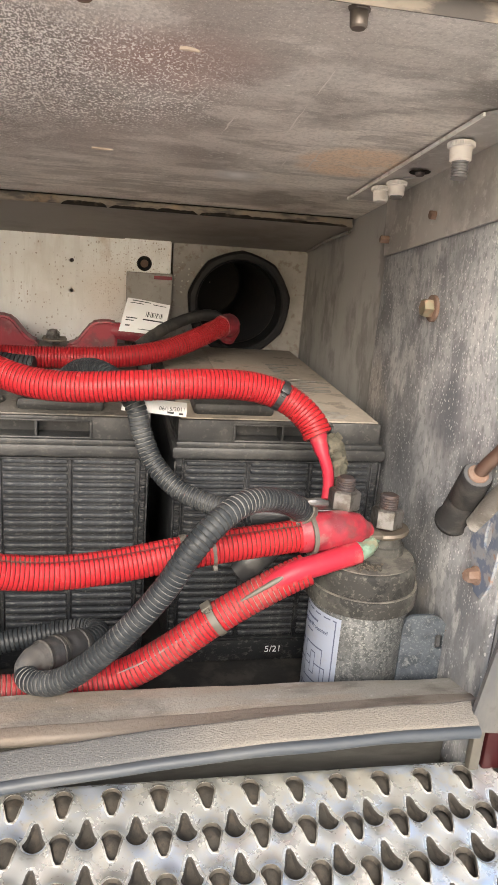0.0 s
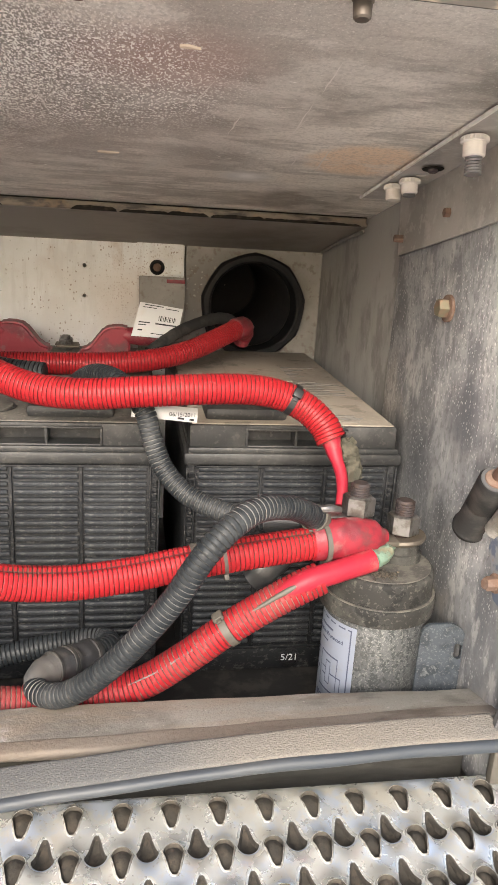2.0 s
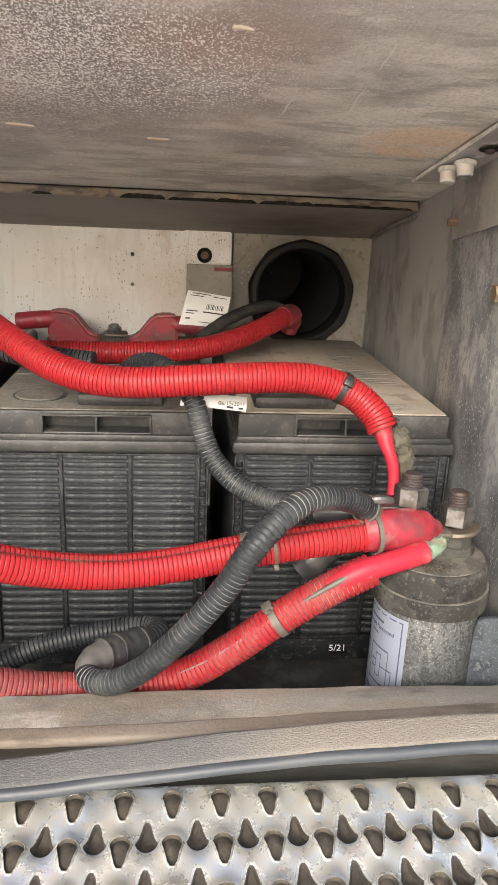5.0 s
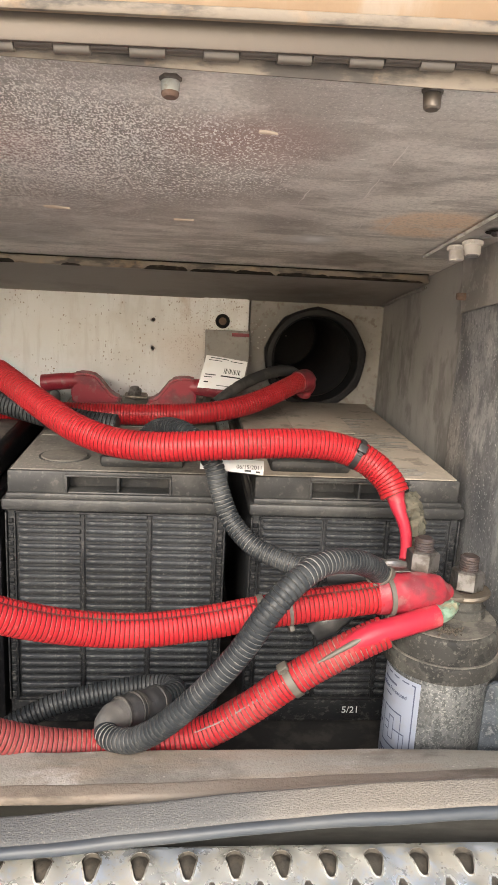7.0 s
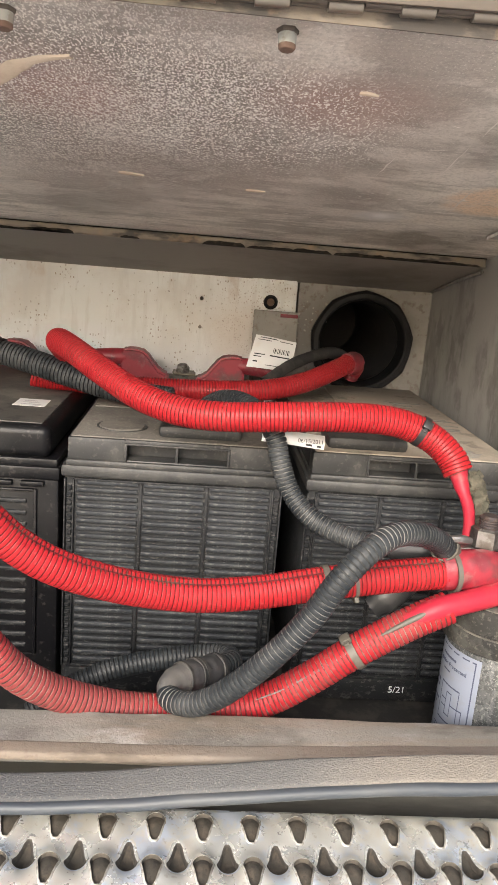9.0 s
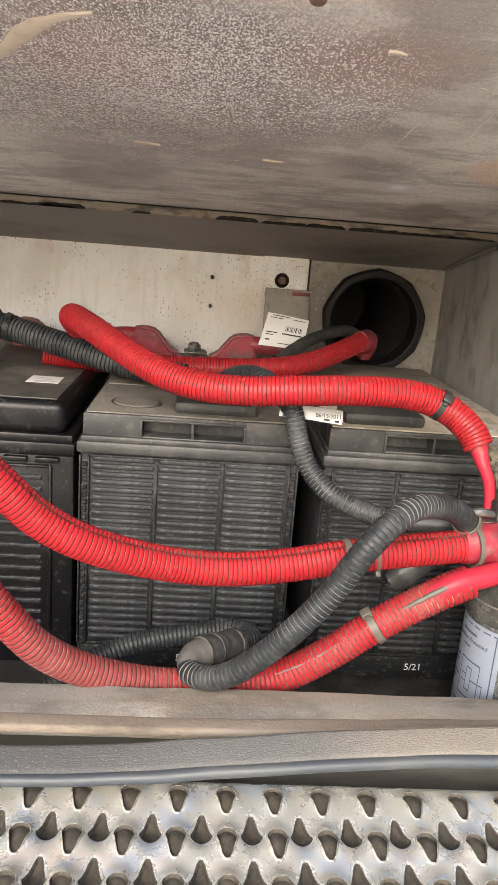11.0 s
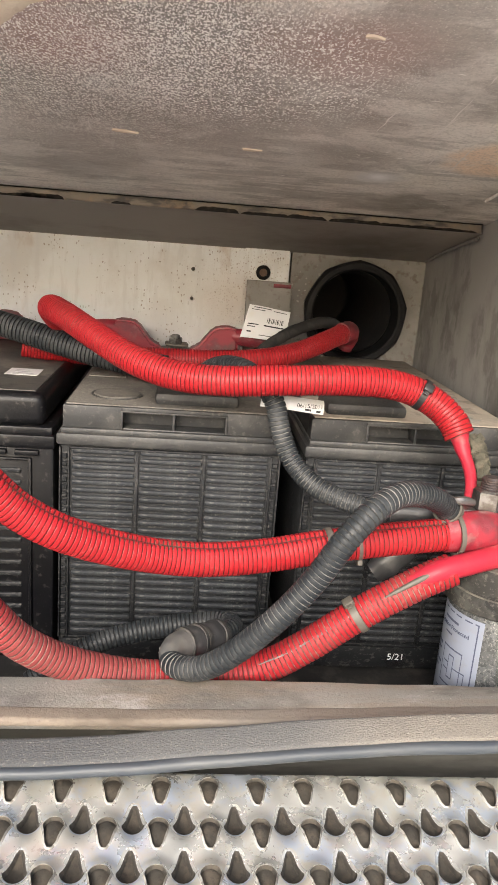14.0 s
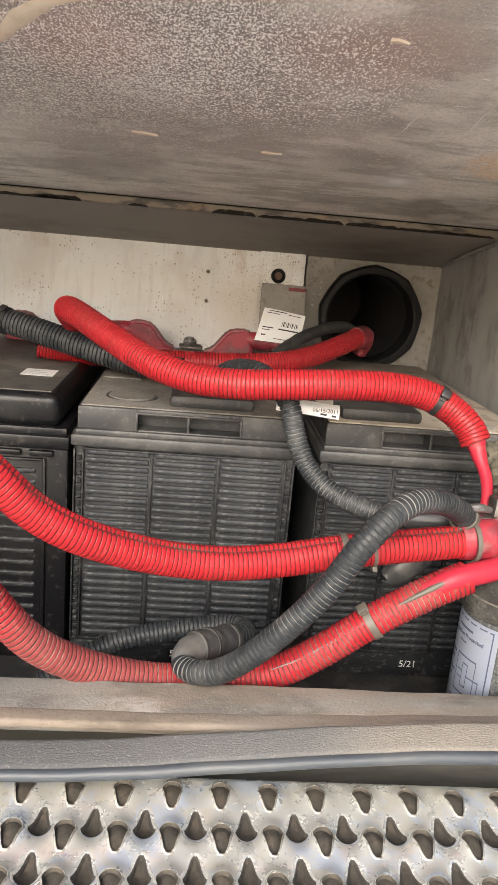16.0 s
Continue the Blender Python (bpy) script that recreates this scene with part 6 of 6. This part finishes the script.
part("rust_collar", lathe(bmesh.new(), [(L, 0.0066), (L + 0.0016, 0.0060), (L + 0.0026, 0.0044)], b0, b1 - b0, 20), M_RUST, bush)
part("backing_tube", tapered([(0.2755, -0.150, 0.196), (0.2765, -0.168, 0.218), (0.2785, -0.184, 0.236)], [0.006, 0.0072, 0.0072]), M_SILL, bush, "dusty tan tube behind the sleeve")
pl = thing("wall_plate", (0.2755, -0.172, 0.19), "small slotted plate with flaking blue paint", "plate")
rim = [(-0.142, 0.210), (-0.149, 0.197), (-0.150, 0.182), (-0.155, 0.176), (-0.157, 0.166), (-0.164, 0.157), (-0.173, 0.156), (-0.180, 0.170), (-0.183, 0.200), (-0.178, 0.216)]
sl = [(-0.167, 0.206), (-0.171, 0.206), (-0.173, 0.196), (-0.170, 0.187), (-0.166, 0.189), (-0.1655, 0.197)]
part("plate", plate(rim, [sl], 0.002, Matrix(((0, 0, -1, 0.2742), (1, 0, 0, 0), (0, 1, 0, 0), (0, 0, 0, 1)))), M_FLAKE, pl)
hex_bolt("wall_stud", (0.2745, -0.1640, 0.1680), (-1, -0.2, 0.1), 0.0044, 0.0085, M_RUST, "short rusty stud under the painted plate", 0.006)

# dried mud on the ceiling sheet
def smear(path, width, label):
    bm = bmesh.new()
    pts = curve_points([(x, y, 0) for x, y in path], 0.002)
    rows = []
    for k, p in enumerate(pts):
        d = (pts[min(k + 1, len(pts) - 1)] - pts[max(k - 1, 0)]).normalized()
        s = Vector((-d.y, d.x, 0))
        u = k / (len(pts) - 1)
        w = width * (0.35 + 0.65 * math.sin(math.pi * min(1, u + 0.08))) * (1 + 0.5 * noise.noise(p * 90))
        rows.append([bm.verts.new(((p + s * w * q).x, (p + s * w * q).y, ceil_z((p + s * w * q).y) - (0.0008 if abs(q) < 1 else -0.0002))) for q in (-1, -0.6, 0, 0.6, 1)])
    for a, b in zip(rows, rows[1:]):
        for i in range(4):
            bm.faces.new((a[i], a[i + 1], b[i + 1], b[i]))
    return tagged(part("mud_smear", bm, M_MUD), label, "mud")


smear([(-0.112, -0.126), (-0.098, -0.145), (-0.083, -0.166), (-0.068, -0.179), (-0.052, -0.186)], 0.0056, "long dried tan mud smear on the ceiling sheet")
smear([(-0.051, -0.0135), (-0.043, -0.012), (-0.034, -0.011)], 0.0034, "small dried tan mud patch on the ceiling sheet")
smear([(0.036, 0.003), (0.043, 0.004), (0.050, 0.003)], 0.0028, "small dried tan mud patch on the ceiling sheet")
smear([(0.078, -0.177), (0.082, -0.177), (0.087, -0.176)], 0.0020, "small dried tan mud patch on the ceiling sheet")

# bright scratches in the ceiling sheet
random.seed(21)
MARKS = [(0.153, -0.060, 0.151, -0.124), (0.152, -0.136, 0.151, -0.178), (0.188, 0.025, 0.182, -0.051), (0.115, -0.053, 0.118, -0.099), (0.150, -0.040, 0.154, -0.095), (0.089, -0.099, 0.097, -0.137),
         (0.010, -0.107, 0.013, -0.069), (0.010, -0.084, 0.018, -0.084), (-0.011, -0.072, -0.001, -0.073), (-0.030, -0.075, -0.022, -0.077), (0.168, 0.010, 0.166, -0.030), (0.130, -0.110, 0.142, -0.112)]
for x0, y0, x1, y1 in MARKS:
    bm = bmesh.new()
    a, e = Vector((x0, y0, 0)), Vector((x1, y1, 0))
    side = Vector((-(e - a).y, (e - a).x, 0)).normalized()
    rows = []
    for k in range(15):
        u = k / 14
        p = a.lerp(e, u) + side * 0.0006 * noise.noise(Vector((u * 6, x0 * 90, y0 * 90)))
        w = (0.00045 if (e - a).length > 0.03 else 0.0008) * math.sin(math.pi * min(0.98, max(0.04, u))) * (0.7 + 0.6 * random.random())
        rows.append([bm.verts.new((q.x, q.y, ceil_z(q.y) - 0.00015)) for q in (p - side * w, p + side * w)])
    for r, q in zip(rows, rows[1:]):
        bm.faces.new((r[0], r[1], q[1], q[0]))
    part("scratch", bm, M_NUT, ceiling)

# small ties and clips
tie_band((0.0985, -0.1270, 0.1668), (1, 0.06, 0.14), 0.0101, 0.004, (0, -0.6, -1), M_TIE, mid)
tie_band((0.1160, -0.1250, 0.1690), (1, 0.06, 0.14), 0.0101, 0.0022, (0, -0.4, -1), M_TIE, mid)
clip = thing("hose_clip", (0.180, -0.112, 0.188), "tarnished steel clip at the conduit's end", "clip")
part("band", lathe(bmesh.new(), [(-0.003, 0.0080), (-0.003, 0.0092), (0.003, 0.0092), (0.003, 0.0080)], (0.1745, -0.1155, 0.1890), (0.7, 0.7, -0.75), 24, False), M_TIE, clip)
part("screw", tapered([(0.174, -0.120, 0.1975), (0.182, -0.119, 0.1975), (0.190, -0.116, 0.1955)], [0.0022, 0.0030, 0.0022], seg=10), M_STEEL, clip)


# worn sticker remains on the lid of one battery
def residue(x0, x1, y0, y1, count, seed):
    random.seed(seed)
    t = thing("faded_label", ((x0 + x1) / 2, (y0 + y1) / 2, 0.2164), "pale worn remains of a sticker on the dusty lid", "label")
    for k in range(count):
        y = y0 + (y1 - y0) * (k + 0.5) / count
        a = x0 + (x1 - x0) * random.uniform(0, 0.45)
        b = a + (x1 - a) * random.uniform(0.35, 1.0)
        h = (y1 - y0) / count * random.uniform(0.2, 0.42)
        part("paper_strip", boxed(a, b, y - h, y + h, 0.2161, 0.21655 + 0.00002 * k), M_RESIDUE, t)


residue(0.222, 0.246, 0.014, 0.036, 6, 3)
residue(0.205, 0.262, 0.105, 0.165, 9, 5)
residue(0.190, 0.255, 0.185, 0.235, 7, 9)
